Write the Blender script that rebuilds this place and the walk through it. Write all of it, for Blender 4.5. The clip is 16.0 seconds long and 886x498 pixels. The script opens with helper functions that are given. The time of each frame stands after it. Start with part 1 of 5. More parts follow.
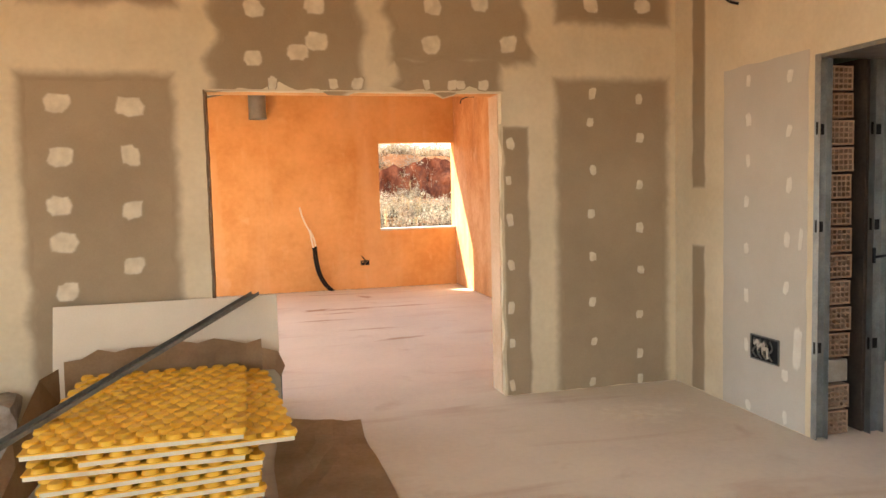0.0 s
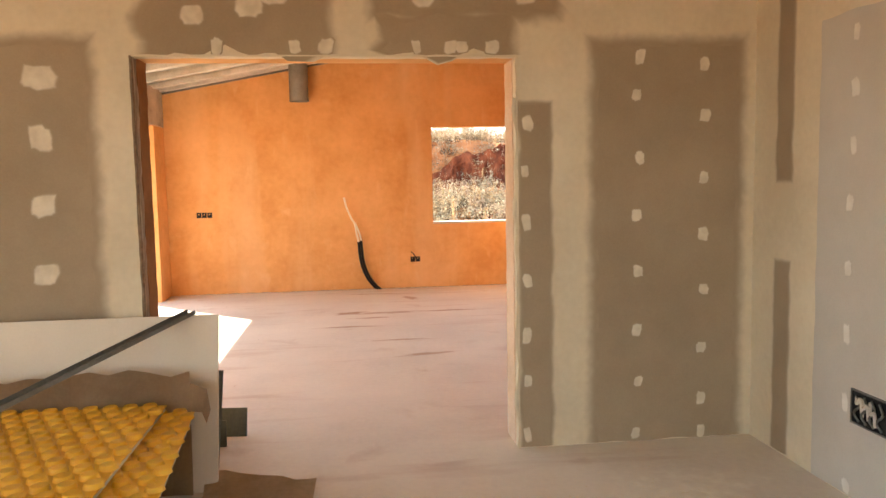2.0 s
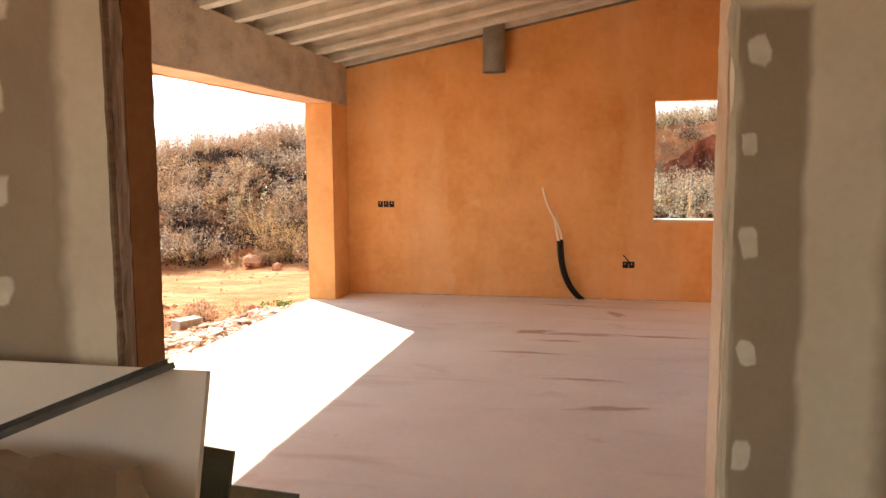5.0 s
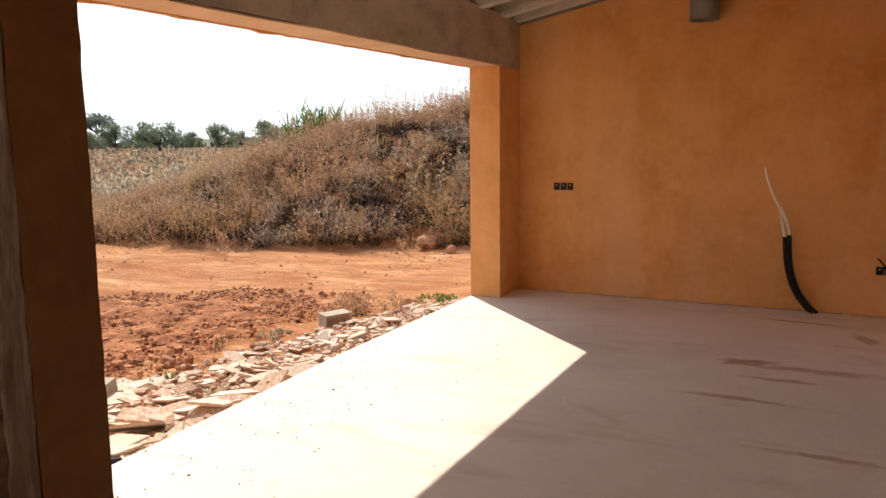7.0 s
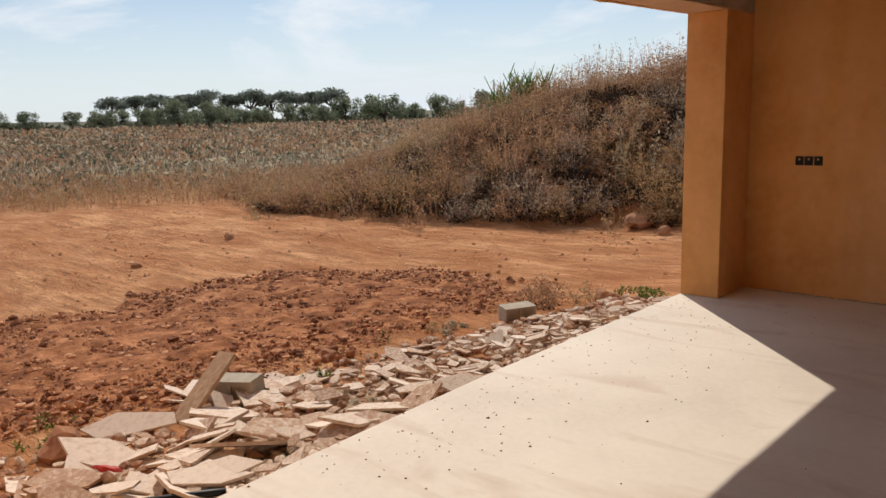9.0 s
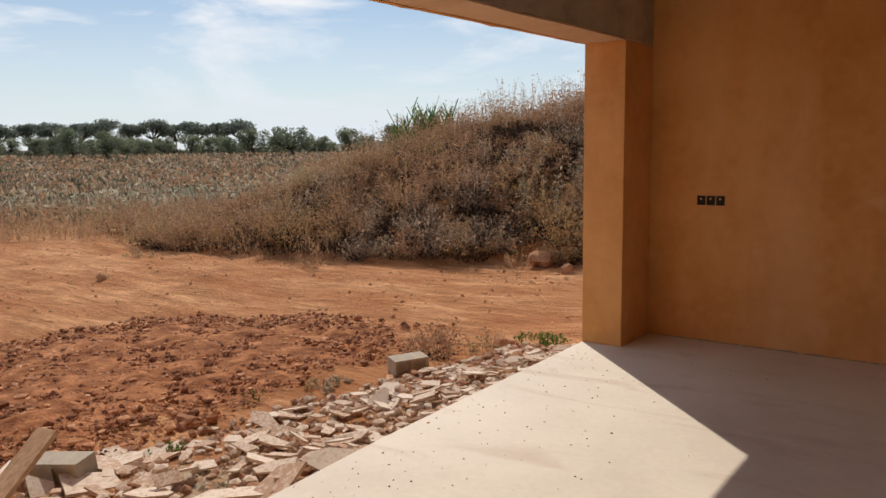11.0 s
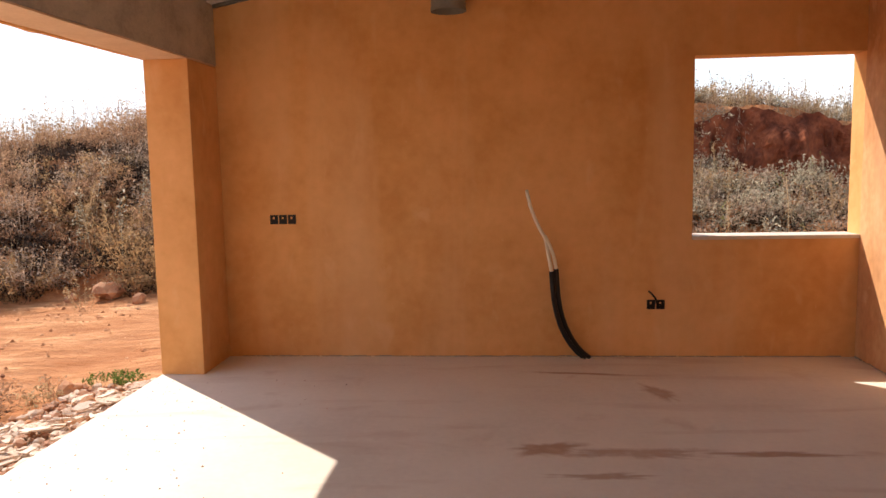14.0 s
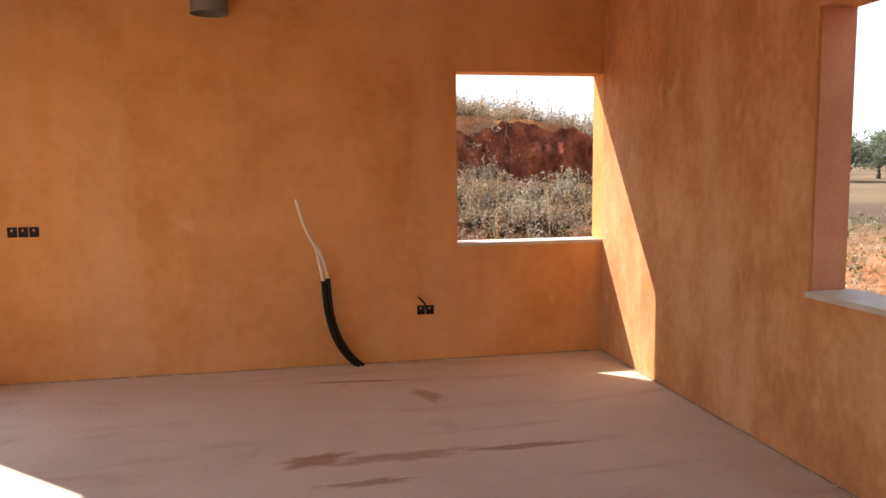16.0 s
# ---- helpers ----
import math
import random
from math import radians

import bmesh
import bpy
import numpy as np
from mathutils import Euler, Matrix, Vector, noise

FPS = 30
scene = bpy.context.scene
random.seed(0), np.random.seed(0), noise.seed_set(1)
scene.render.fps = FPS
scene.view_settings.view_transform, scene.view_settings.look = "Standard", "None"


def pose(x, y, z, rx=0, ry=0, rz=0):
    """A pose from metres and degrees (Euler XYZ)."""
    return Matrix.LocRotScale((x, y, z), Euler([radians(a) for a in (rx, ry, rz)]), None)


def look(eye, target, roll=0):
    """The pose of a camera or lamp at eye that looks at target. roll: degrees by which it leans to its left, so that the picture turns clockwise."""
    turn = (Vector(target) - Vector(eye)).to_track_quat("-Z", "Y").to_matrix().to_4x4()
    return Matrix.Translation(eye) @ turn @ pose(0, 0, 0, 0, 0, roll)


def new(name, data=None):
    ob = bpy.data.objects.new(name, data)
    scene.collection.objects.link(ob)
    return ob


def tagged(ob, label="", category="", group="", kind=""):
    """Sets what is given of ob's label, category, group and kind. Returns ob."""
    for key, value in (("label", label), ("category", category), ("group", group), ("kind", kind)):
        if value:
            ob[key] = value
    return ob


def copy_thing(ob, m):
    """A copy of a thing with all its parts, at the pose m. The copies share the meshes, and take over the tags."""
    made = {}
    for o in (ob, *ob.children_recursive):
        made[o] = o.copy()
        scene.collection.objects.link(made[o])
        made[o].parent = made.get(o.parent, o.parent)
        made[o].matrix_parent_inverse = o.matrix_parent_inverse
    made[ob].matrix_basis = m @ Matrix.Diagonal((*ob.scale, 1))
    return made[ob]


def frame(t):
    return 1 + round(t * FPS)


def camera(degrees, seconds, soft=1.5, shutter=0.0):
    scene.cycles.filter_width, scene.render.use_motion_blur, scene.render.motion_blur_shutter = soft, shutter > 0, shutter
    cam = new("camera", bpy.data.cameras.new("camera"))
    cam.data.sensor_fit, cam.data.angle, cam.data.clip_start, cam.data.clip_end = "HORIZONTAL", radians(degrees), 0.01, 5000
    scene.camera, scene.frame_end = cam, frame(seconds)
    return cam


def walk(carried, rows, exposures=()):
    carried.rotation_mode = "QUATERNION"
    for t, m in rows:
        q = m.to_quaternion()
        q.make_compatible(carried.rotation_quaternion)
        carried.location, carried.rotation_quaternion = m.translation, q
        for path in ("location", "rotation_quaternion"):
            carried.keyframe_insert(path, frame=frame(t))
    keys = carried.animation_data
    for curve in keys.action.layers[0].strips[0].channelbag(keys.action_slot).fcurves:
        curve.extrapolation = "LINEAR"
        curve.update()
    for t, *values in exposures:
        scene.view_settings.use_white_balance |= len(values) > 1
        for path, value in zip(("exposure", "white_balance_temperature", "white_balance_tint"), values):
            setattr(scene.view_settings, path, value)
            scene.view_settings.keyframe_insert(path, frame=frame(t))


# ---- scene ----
cam = camera(60.78, 16.0)
# seconds, x, y, z, yaw, pitch, roll
ROWS = [
    (0.0, 0.118, -0.137, 1.488, -14.46, -4.41, 1.42),
    (0.5, 0.362, 0.122, 1.525, -13.61, -4.51, 1.66),
    (1.0, 0.539, 0.387, 1.522, -12.81, -4.77, 1.56),
    (1.5, 0.730, 0.640, 1.496, -11.34, -4.54, 1.57),
    (2.0, 0.967, 0.888, 1.509, -6.90, -5.22, 1.07),
    (2.5, 1.158, 1.135, 1.500, -3.39, -5.37, 0.99),
    (3.0, 1.352, 1.412, 1.493, 2.28, -4.92, 0.39),
    (3.5, 1.492, 1.684, 1.475, 6.92, -5.05, -0.45),
    (3.7, 1.503, 1.828, 1.469, 7.61, -5.31, -0.62),
    (5.8, 1.458, 3.274, 1.500, 17.07, -6.33, 1.05),
    (6.0, 1.432, 3.458, 1.517, 19.01, -6.53, 1.01),
    (6.5, 1.392, 3.765, 1.510, 23.09, -7.31, 0.52),
    (7.0, 1.323, 4.062, 1.518, 26.63, -7.82, 0.66),
    (7.5, 1.277, 4.363, 1.514, 33.57, -8.32, 0.73),
    (8.0, 1.195, 4.623, 1.504, 39.10, -9.18, 0.08),
    (8.5, 1.067, 4.853, 1.503, 41.22, -9.95, 1.17),
    (8.7, 1.024, 4.934, 1.503, 42.90, -10.03, 1.65),
    (10.8, 0.743, 5.680, 1.499, 39.10, -7.36, 0.88),
    (11.0, 0.732, 5.654, 1.493, 36.32, -7.41, 0.79),
    (11.5, 0.736, 5.685, 1.499, 30.99, -7.45, 0.81),
    (12.0, 0.721, 5.693, 1.500, 25.72, -7.16, 1.02),
    (12.5, 0.715, 5.654, 1.499, 19.29, -6.97, 0.87),
    (13.0, 0.699, 5.688, 1.492, 12.12, -6.87, 0.53),
    (13.5, 0.697, 5.700, 1.495, 7.97, -6.66, 0.86),
    (14.0, 0.693, 5.699, 1.493, 4.56, -6.38, 1.11),
    (14.5, 0.731, 5.703, 1.496, 1.29, -6.27, 1.35),
    (15.0, 0.751, 5.709, 1.495, -2.77, -5.98, 1.34),
    (15.5, 0.787, 5.699, 1.494, -6.74, -5.71, 1.02),
    (16.0, 0.831, 5.696, 1.497, -11.32, -5.98, 0.58),
]
# the camera opens up in the dim room and closes again before the bright garden
EXPOSURES = [(0.0, 2.78, 6500, 4), (1.5, 2.72, 6500, 4), (3.0, 2.5, 6500, 5), (3.7, 2.3, 6500, 6), (5.8, 1.66, 6500, 9), (7.0, 0.9, 6500, 11), (8.0, 0.27, 6500, 11), (8.7, 0.06, 6500, 11), (10.8, 0.0, 6500, 11), (11.5, 0.0, 6500, 11), (12.5, 0.32, 6500, 13), (13.5, 0.85, 6500, 15), (14.5, 1.2, 6500, 15), (16.0, 1.36, 6500, 14)]
walk(cam, [(t, pose(x, y, z, 90 + pitch, roll, yaw)) for t, x, y, z, yaw, pitch, roll in ROWS], EXPOSURES)

# ---- light ----
SUN = Vector((-1.669, 1.595, 2.265)).normalized()      # towards the sun
world = bpy.data.worlds.new("sky")
scene.world = world
world.use_nodes = True
wn = world.node_tree.nodes
wl = world.node_tree.links
sky = wn.new("ShaderNodeTexSky")
sky.sky_type = "NISHITA"
sky.sun_disc = False
sky.sun_elevation = math.asin(SUN.z)
sky.sun_rotation = math.atan2(SUN.x, SUN.y) % (2 * math.pi)
sky.air_density, sky.dust_density, sky.ozone_density = 1.0, 0.25, 2.2
tc = wn.new("ShaderNodeTexCoord")
wmap = wn.new("ShaderNodeMapping")
wmap.inputs["Scale"].default_value = (1.9, 2.4, 7.5)
wmap.inputs["Rotation"].default_value = (0.0, 0.25, 0.5)
cloud = wn.new("ShaderNodeTexNoise")
cloud.inputs["Scale"].default_value = 1.7
cloud.inputs["Detail"].default_value = 9.0
cloud.inputs["Roughness"].default_value = 0.58
cloud.inputs["Distortion"].default_value = 0.4
cramp = wn.new("ShaderNodeValToRGB")
cramp.color_ramp.elements[0].position = 0.47
cramp.color_ramp.elements[0].color = (0, 0, 0, 1)
cramp.color_ramp.elements[1].position = 0.63
cramp.color_ramp.elements[1].color = (0.95, 0.95, 0.95, 1)
cmix = wn.new("ShaderNodeMix")
cmix.data_type = "RGBA"
cmix.inputs[7].default_value = (11.0, 11.2, 11.5, 1)
wl.new(tc.outputs["Generated"], wmap.inputs["Vector"])
wl.new(wmap.outputs["Vector"], cloud.inputs["Vector"])
wl.new(cloud.outputs["Fac"], cramp.inputs["Fac"])
wl.new(cramp.outputs["Color"], cmix.inputs[0])
wl.new(sky.outputs["Color"], cmix.inputs[6])
# pale haze low over the horizon
split = wn.new("ShaderNodeSeparateXYZ")
low = wn.new("ShaderNodeMapRange")
low.interpolation_type = "SMOOTHSTEP"
low.inputs[1].default_value, low.inputs[2].default_value, low.inputs[3].default_value, low.inputs[4].default_value = 0.0, 0.24, 0.8, 0.0
haze = wn.new("ShaderNodeMix")
haze.data_type = "RGBA"
haze.inputs[7].default_value = (8.6, 9.6, 10.4, 1)
wl.new(tc.outputs["Generated"], split.inputs[0])
wl.new(split.outputs[2], low.inputs[0])
wl.new(low.outputs[0], haze.inputs[0])
wl.new(cmix.outputs[2], haze.inputs[6])
wl.new(haze.outputs[2], wn["Background"].inputs["Color"])
wn["Background"].inputs["Strength"].default_value = 0.083

sun_data = bpy.data.lights.new("sun", "SUN")
sun_data.energy, sun_data.angle, sun_data.color = 3.4, radians(0.53), (1.0, 0.905, 0.77)
sun = new("sun", sun_data)
sun.matrix_world = look(SUN * 60, (0, 0, 0))


# ---- materials ----
def material(name, base, dark, scale=4.0, fine=60.0, rough=0.85, bump=0.3, metal=0.0, mid=None, stretch=(1, 1, 1), depth=0.01, island=0.0, objects=0.0, spec=0.35):
    """A surface that varies between two colours at a coarse and a fine scale, with relief."""
    m = bpy.data.materials.new(name)
    m.use_nodes = True
    n, l = m.node_tree.nodes, m.node_tree.links
    b = n["Principled BSDF"]
    b.inputs["Roughness"].default_value = rough
    b.inputs["Metallic"].default_value = metal
    b.inputs["Specular IOR Level"].default_value = spec
    co = n.new("ShaderNodeTexCoord")
    mp = n.new("ShaderNodeMapping")
    mp.inputs["Scale"].default_value = stretch
    l.new(co.outputs["Object"], mp.inputs["Vector"])
    big = n.new("ShaderNodeTexNoise")
    big.inputs["Scale"].default_value, big.inputs["Detail"].default_value, big.inputs["Roughness"].default_value = scale, 6.0, 0.62
    small = n.new("ShaderNodeTexNoise")
    small.inputs["Scale"].default_value, small.inputs["Detail"].default_value = fine, 4.0
    for t in (big, small):
        l.new(mp.outputs["Vector"], t.inputs["Vector"])
    r = n.new("ShaderNodeValToRGB")
    r.color_ramp.elements[0].position, r.color_ramp.elements[1].position = 0.32, 0.68
    r.color_ramp.elements[0].color, r.color_ramp.elements[1].color = (*dark, 1), (*base, 1)
    if mid:
        e = r.color_ramp.elements.new(0.5)
        e.color = (*mid, 1)
    add = n.new("ShaderNodeMath")
    add.operation = "MULTIPLY_ADD"
    add.inputs[1].default_value, add.inputs[2].default_value = 0.30, -0.15
    l.new(small.outputs["Fac"], add.inputs[0])
    s = n.new("ShaderNodeMath")
    s.operation = "ADD"
    l.new(big.outputs["Fac"], s.inputs[0])
    l.new(add.outputs[0], s.inputs[1])
    out = s.outputs[0]
    for amount, node, sock in ((island, "ShaderNodeNewGeometry", "Random Per Island"), (objects, "ShaderNodeObjectInfo", "Random")):
        if amount:
            g = n.new(node)
            k = n.new("ShaderNodeMath")
            k.operation = "MULTIPLY_ADD"
            k.inputs[1].default_value, k.inputs[2].default_value = amount, -amount / 2
            l.new(g.outputs[sock], k.inputs[0])
            s2 = n.new("ShaderNodeMath")
            s2.operation = "ADD"
            l.new(out, s2.inputs[0])
            l.new(k.outputs[0], s2.inputs[1])
            out = s2.outputs[0]
    l.new(out, r.inputs["Fac"])
    l.new(r.outputs["Color"], b.inputs["Base Color"])
    if bump:
        bp = n.new("ShaderNodeBump")
        bp.inputs["Strength"].default_value, bp.inputs["Distance"].default_value = bump, depth
        l.new(s.outputs[0], bp.inputs["Height"])
        l.new(bp.outputs["Normal"], b.inputs["Normal"])
    return m


def foliage(name, base, dark, mid=None):
    """Leaves and stems: a colour for each island, and some light let through."""
    m = bpy.data.materials.new(name)
    m.use_nodes = True
    n, l = m.node_tree.nodes, m.node_tree.links
    b = n["Principled BSDF"]
    b.inputs["Roughness"].default_value = 0.8
    b.inputs["Specular IOR Level"].default_value = 0.15
    g = n.new("ShaderNodeNewGeometry")
    r = n.new("ShaderNodeValToRGB")
    r.color_ramp.elements[0].color, r.color_ramp.elements[1].color = (*dark, 1), (*base, 1)
    if mid:
        e = r.color_ramp.elements.new(0.55)
        e.color = (*mid, 1)
    l.new(g.outputs["Random Per Island"], r.inputs["Fac"])
    l.new(r.outputs["Color"], b.inputs["Base Color"])
    tr = n.new("ShaderNodeBsdfTranslucent")
    l.new(r.outputs["Color"], tr.inputs["Color"])
    mx = n.new("ShaderNodeMixShader")
    mx.inputs[0].default_value = 0.42
    l.new(b.outputs[0], mx.inputs[1])
    l.new(tr.outputs[0], mx.inputs[2])
    l.new(mx.outputs[0], n["Material Output"].inputs["Surface"])
    return m


def coat(under, name, base, dark, soft=0.5):
    """A surface like under, over which a second colour comes in as the mesh attribute "cover" goes from 0 to 1."""
    m = under.copy()
    m.name = name
    n, l = m.node_tree.nodes, m.node_tree.links
    b = n["Principled BSDF"]
    at = n.new("ShaderNodeAttribute")
    at.attribute_name = "cover"
    co = n.new("ShaderNodeTexCoord")
    t = n.new("ShaderNodeTexNoise")
    t.inputs["Scale"].default_value, t.inputs["Detail"].default_value = 14.0, 6.0
    l.new(co.outputs["Object"], t.inputs["Vector"])
    r = n.new("ShaderNodeValToRGB")
    r.color_ramp.elements[0].position, r.color_ramp.elements[1].position = 0.35, 0.65
    r.color_ramp.elements[0].color, r.color_ramp.elements[1].color = (*dark, 1), (*base, 1)
    l.new(t.outputs["Fac"], r.inputs["Fac"])
    k = n.new("ShaderNodeMath")
    k.operation = "MULTIPLY_ADD"
    k.inputs[1].default_value, k.inputs[2].default_value = soft, -soft * 0.5
    l.new(t.outputs["Fac"], k.inputs[0])
    a = n.new("ShaderNodeMath")
    a.operation = "ADD"
    l.new(at.outputs["Fac"], a.inputs[0])
    l.new(k.outputs[0], a.inputs[1])
    f = n.new("ShaderNodeMapRange")
    f.interpolation_type = "SMOOTHSTEP"
    f.inputs[1].default_value, f.inputs[2].default_value = 0.12, 0.88
    l.new(a.outputs[0], f.inputs[0])
    x = n.new("ShaderNodeMix")
    x.data_type = "RGBA"
    l.new(f.outputs[0], x.inputs[0])
    l.new(b.inputs["Base Color"].links[0].from_socket, x.inputs[6])
    l.new(r.outputs["Color"], x.inputs[7])
    l.new(x.outputs[2], b.inputs["Base Color"])
    return m


RENDER_COAT = material("ochre_render", (0.815, 0.435, 0.175), (0.65, 0.31, 0.10), 1.3, 13, 0.92, 0.8, mid=(0.735, 0.38, 0.14), depth=0.010, spec=0.2)
RENDER_EAST = material("ochre_render_rough", (0.77, 0.45, 0.23), (0.52, 0.24, 0.10), 2.0, 24, 0.92, 0.5, mid=(0.66, 0.33, 0.14), depth=0.006, stretch=(1, 1, 0.7), spec=0.2)


def banded(m, colour, amount):
    """Adds the paler upright bands left between strokes of render, and small worn flecks."""
    n, l = m.node_tree.nodes, m.node_tree.links
    b = n["Principled BSDF"]
    under = b.inputs["Base Color"].links[0].from_socket
    co = n.new("ShaderNodeTexCoord")
    for stretch, scale, lo, hi, k in (((1.3, 1.3, 0.16), 1.5, 0.50, 0.72, amount), ((1, 1, 0.5), 5.5, 0.60, 0.74, amount * 0.8), ((1, 1, 1), 30.0, 0.66, 0.78, amount * 0.7)):
        mp = n.new("ShaderNodeMapping")
        mp.inputs["Scale"].default_value = stretch
        t = n.new("ShaderNodeTexNoise")
        t.inputs["Scale"].default_value, t.inputs["Detail"].default_value, t.inputs["Distortion"].default_value = scale, 5.0, 0.5
        r = n.new("ShaderNodeMapRange")
        r.inputs[1].default_value, r.inputs[2].default_value, r.inputs[4].default_value = lo, hi, k
        x = n.new("ShaderNodeMix")
        x.data_type = "RGBA"
        x.inputs[7].default_value = (*colour, 1)
        l.new(co.outputs["Object"], mp.inputs["Vector"])
        l.new(mp.outputs["Vector"], t.inputs["Vector"])
        l.new(t.outputs["Fac"], r.inputs[0])
        l.new(r.outputs[0], x.inputs[0])
        l.new(under, x.inputs[6])
        l.new(x.outputs[2], b.inputs["Base Color"])
        under = x.outputs[2]
    return m


banded(RENDER_COAT, (0.84, 0.54, 0.29), 0.5)
banded(RENDER_EAST, (0.82, 0.56, 0.34), 0.6)
PINK_COAT = material("pink_render", (0.62, 0.34, 0.22), (0.50, 0.24, 0.15), 2.5, 40, 0.92, 0.4, depth=0.005, spec=0.2)
BEAM_MAT = material("raw_concrete", (0.58, 0.51, 0.42), (0.37, 0.32, 0.26), 2.6, 45, 0.9, 0.4, mid=(0.49, 0.43, 0.35), stretch=(1, 1, 1.6), depth=0.006, spec=0.25)
JOIST_MAT = material("precast_concrete", (0.74, 0.69, 0.60), (0.52, 0.48, 0.40), 3.0, 60, 0.9, 0.25, depth=0.004)
COMPOUND = material("joint_compound", (0.80, 0.69, 0.50), (0.69, 0.58, 0.40), 1.8, 30, 0.88, 0.12, depth=0.003, spec=0.25)
BOARD_GREY = material("plasterboard_grey", (0.43, 0.33, 0.215), (0.35, 0.265, 0.17), 1.5, 120, 0.9, 0.06, depth=0.001, spec=0.2)
# doorway side: render made darker brown, its shade put into the colour
JAMB_SHADE = material("shaded_jamb_render", (0.36, 0.175, 0.075), (0.24, 0.105, 0.042), 1.6, 22, 0.93, 0.4, depth=0.004, spec=0.2)
BOARD_PALE = material("plasterboard_pale", (0.64, 0.58, 0.49), (0.56, 0.50, 0.415), 1.5, 120, 0.9, 0.06, depth=0.001, spec=0.2)
BOARD_EDGE = coat(COMPOUND, "board_edge", (0.41, 0.315, 0.205), (0.37, 0.28, 0.18))
DAB_GREY = coat(BOARD_GREY, "filler_on_grey", (0.80, 0.71, 0.55), (0.66, 0.57, 0.42))
DAB_PALE = coat(BOARD_PALE, "filler_on_pale", (0.84, 0.79, 0.70), (0.76, 0.70, 0.60))
BOARD_WHITE = material("plasterboard_white", (0.80, 0.70, 0.56), (0.72, 0.62, 0.48), 1.5, 80, 0.85, 0.08, depth=0.002)
GYPSUM_EDGE = material("gypsum_edge", (0.62, 0.53, 0.43), (0.17, 0.115, 0.075), 16, 60, 0.9, 0.5, mid=(0.36, 0.27, 0.20), stretch=(1.5, 1.5, 0.16), depth=0.006)
CARDBOARD = material("cardboard", (0.50, 0.345, 0.20), (0.36, 0.235, 0.13), 3, 70, 0.9, 0.2, depth=0.003)
YELLOW = material("yellow_plastic", (0.94, 0.56, 0.05), (0.84, 0.45, 0.03), 3, 40, 0.42, 0.05, depth=0.002, spec=0.5)
FOAM = material("white_foam", (0.82, 0.74, 0.58), (0.66, 0.56, 0.40), 8, 150, 0.9, 0.3, depth=0.003)
STEEL = material("galvanised_steel", (0.42, 0.43, 0.42), (0.28, 0.29, 0.28), 8, 90, 0.42, 0.06, metal=0.85, depth=0.001)
DARK_STEEL = material("dull_steel", (0.26, 0.25, 0.22), (0.15, 0.145, 0.125), 6, 60, 0.5, 0.1, metal=0.4, depth=0.001)
BRICK = material("hollow_brick", (0.40, 0.26, 0.17), (0.30, 0.185, 0.115), 5, 90, 0.92, 0.3, depth=0.004, objects=0.4)
MORTAR = material("mortar", (0.40, 0.34, 0.27), (0.28, 0.23, 0.18), 6, 80, 0.95, 0.4, depth=0.006)
BLACK = material("black_plastic", (0.016, 0.015, 0.016), (0.009, 0.009, 0.010), 8, 60, 0.55, 0.05, depth=0.001, spec=0.3)
HOSE_MAT = material("black_conduit", (0.015, 0.015, 0.017), (0.009, 0.009, 0.010), 8, 90, 0.5, 0.1, depth=0.001, spec=0.3)
CREAM_WIRE = material("cream_cable", (0.90, 0.80, 0.64), (0.84, 0.72, 0.55), 10, 90, 0.5, 0.0)
PIPE_MAT = material("grey_duct", (0.30, 0.305, 0.28), (0.21, 0.21, 0.19), 5, 50, 0.5, 0.08, metal=0.3, depth=0.002)
SILL_MAT = material("pale_stone_sill", (0.72, 0.65, 0.55), (0.58, 0.51, 0.42), 4, 60, 0.6, 0.1, depth=0.002)
GREEN_BOARD = material("green_board", (0.22, 0.31, 0.25), (0.15, 0.22, 0.175), 4, 60, 0.9, 0.1, depth=0.002)
OFFCUT = material("grey_green_offcut", (0.17, 0.19, 0.155), (0.10, 0.115, 0.09), 4, 60, 0.85, 0.1, depth=0.002)
BAG_MAT = material("paper_sack", (0.46, 0.40, 0.33), (0.28, 0.22, 0.17), 7, 50, 0.9, 0.4, depth=0.01)
BAG_PRINT = material("sack_print", (0.30, 0.09, 0.05), (0.12, 0.06, 0.05), 9, 50, 0.9, 0.2)
PLASTER_WHITE = material("white_plaster", (0.80, 0.76, 0.68), (0.72, 0.68, 0.60), 1.5, 40, 0.9, 0.1, depth=0.003)
BLOCK_MAT = material("concrete_block_grey", (0.50, 0.44, 0.35), (0.36, 0.31, 0.24), 9, 120, 0.95, 0.7, depth=0.01)
TRACK_CRUMB = material("track_crumb", (0.78, 0.46, 0.26), (0.42, 0.18, 0.08), 6, 50, 0.95, 0.5, mid=(0.60, 0.30, 0.15), island=0.6)
TILE_MAT = material("broken_tile", (0.76, 0.64, 0.53), (0.46, 0.29, 0.19), 5, 60, 0.85, 0.25, mid=(0.67, 0.54, 0.43), depth=0.003, objects=0.35)
RUBBLE_MAT = material("rubble", (0.70, 0.57, 0.45), (0.36, 0.18, 0.10), 5, 60, 0.92, 0.4, mid=(0.57, 0.42, 0.31), island=0.6, depth=0.005)
DUG_MAT = material("dug_earth", (0.52, 0.235, 0.11), (0.18, 0.066, 0.03), 5, 45, 0.97, 1.0, mid=(0.33, 0.135, 0.06), depth=0.03, spec=0.1)
CLOD_MAT = material("earth_clod", (0.62, 0.32, 0.17), (0.20, 0.078, 0.037), 7, 60, 0.96, 1.0, mid=(0.38, 0.165, 0.078), island=0.6, depth=0.01)
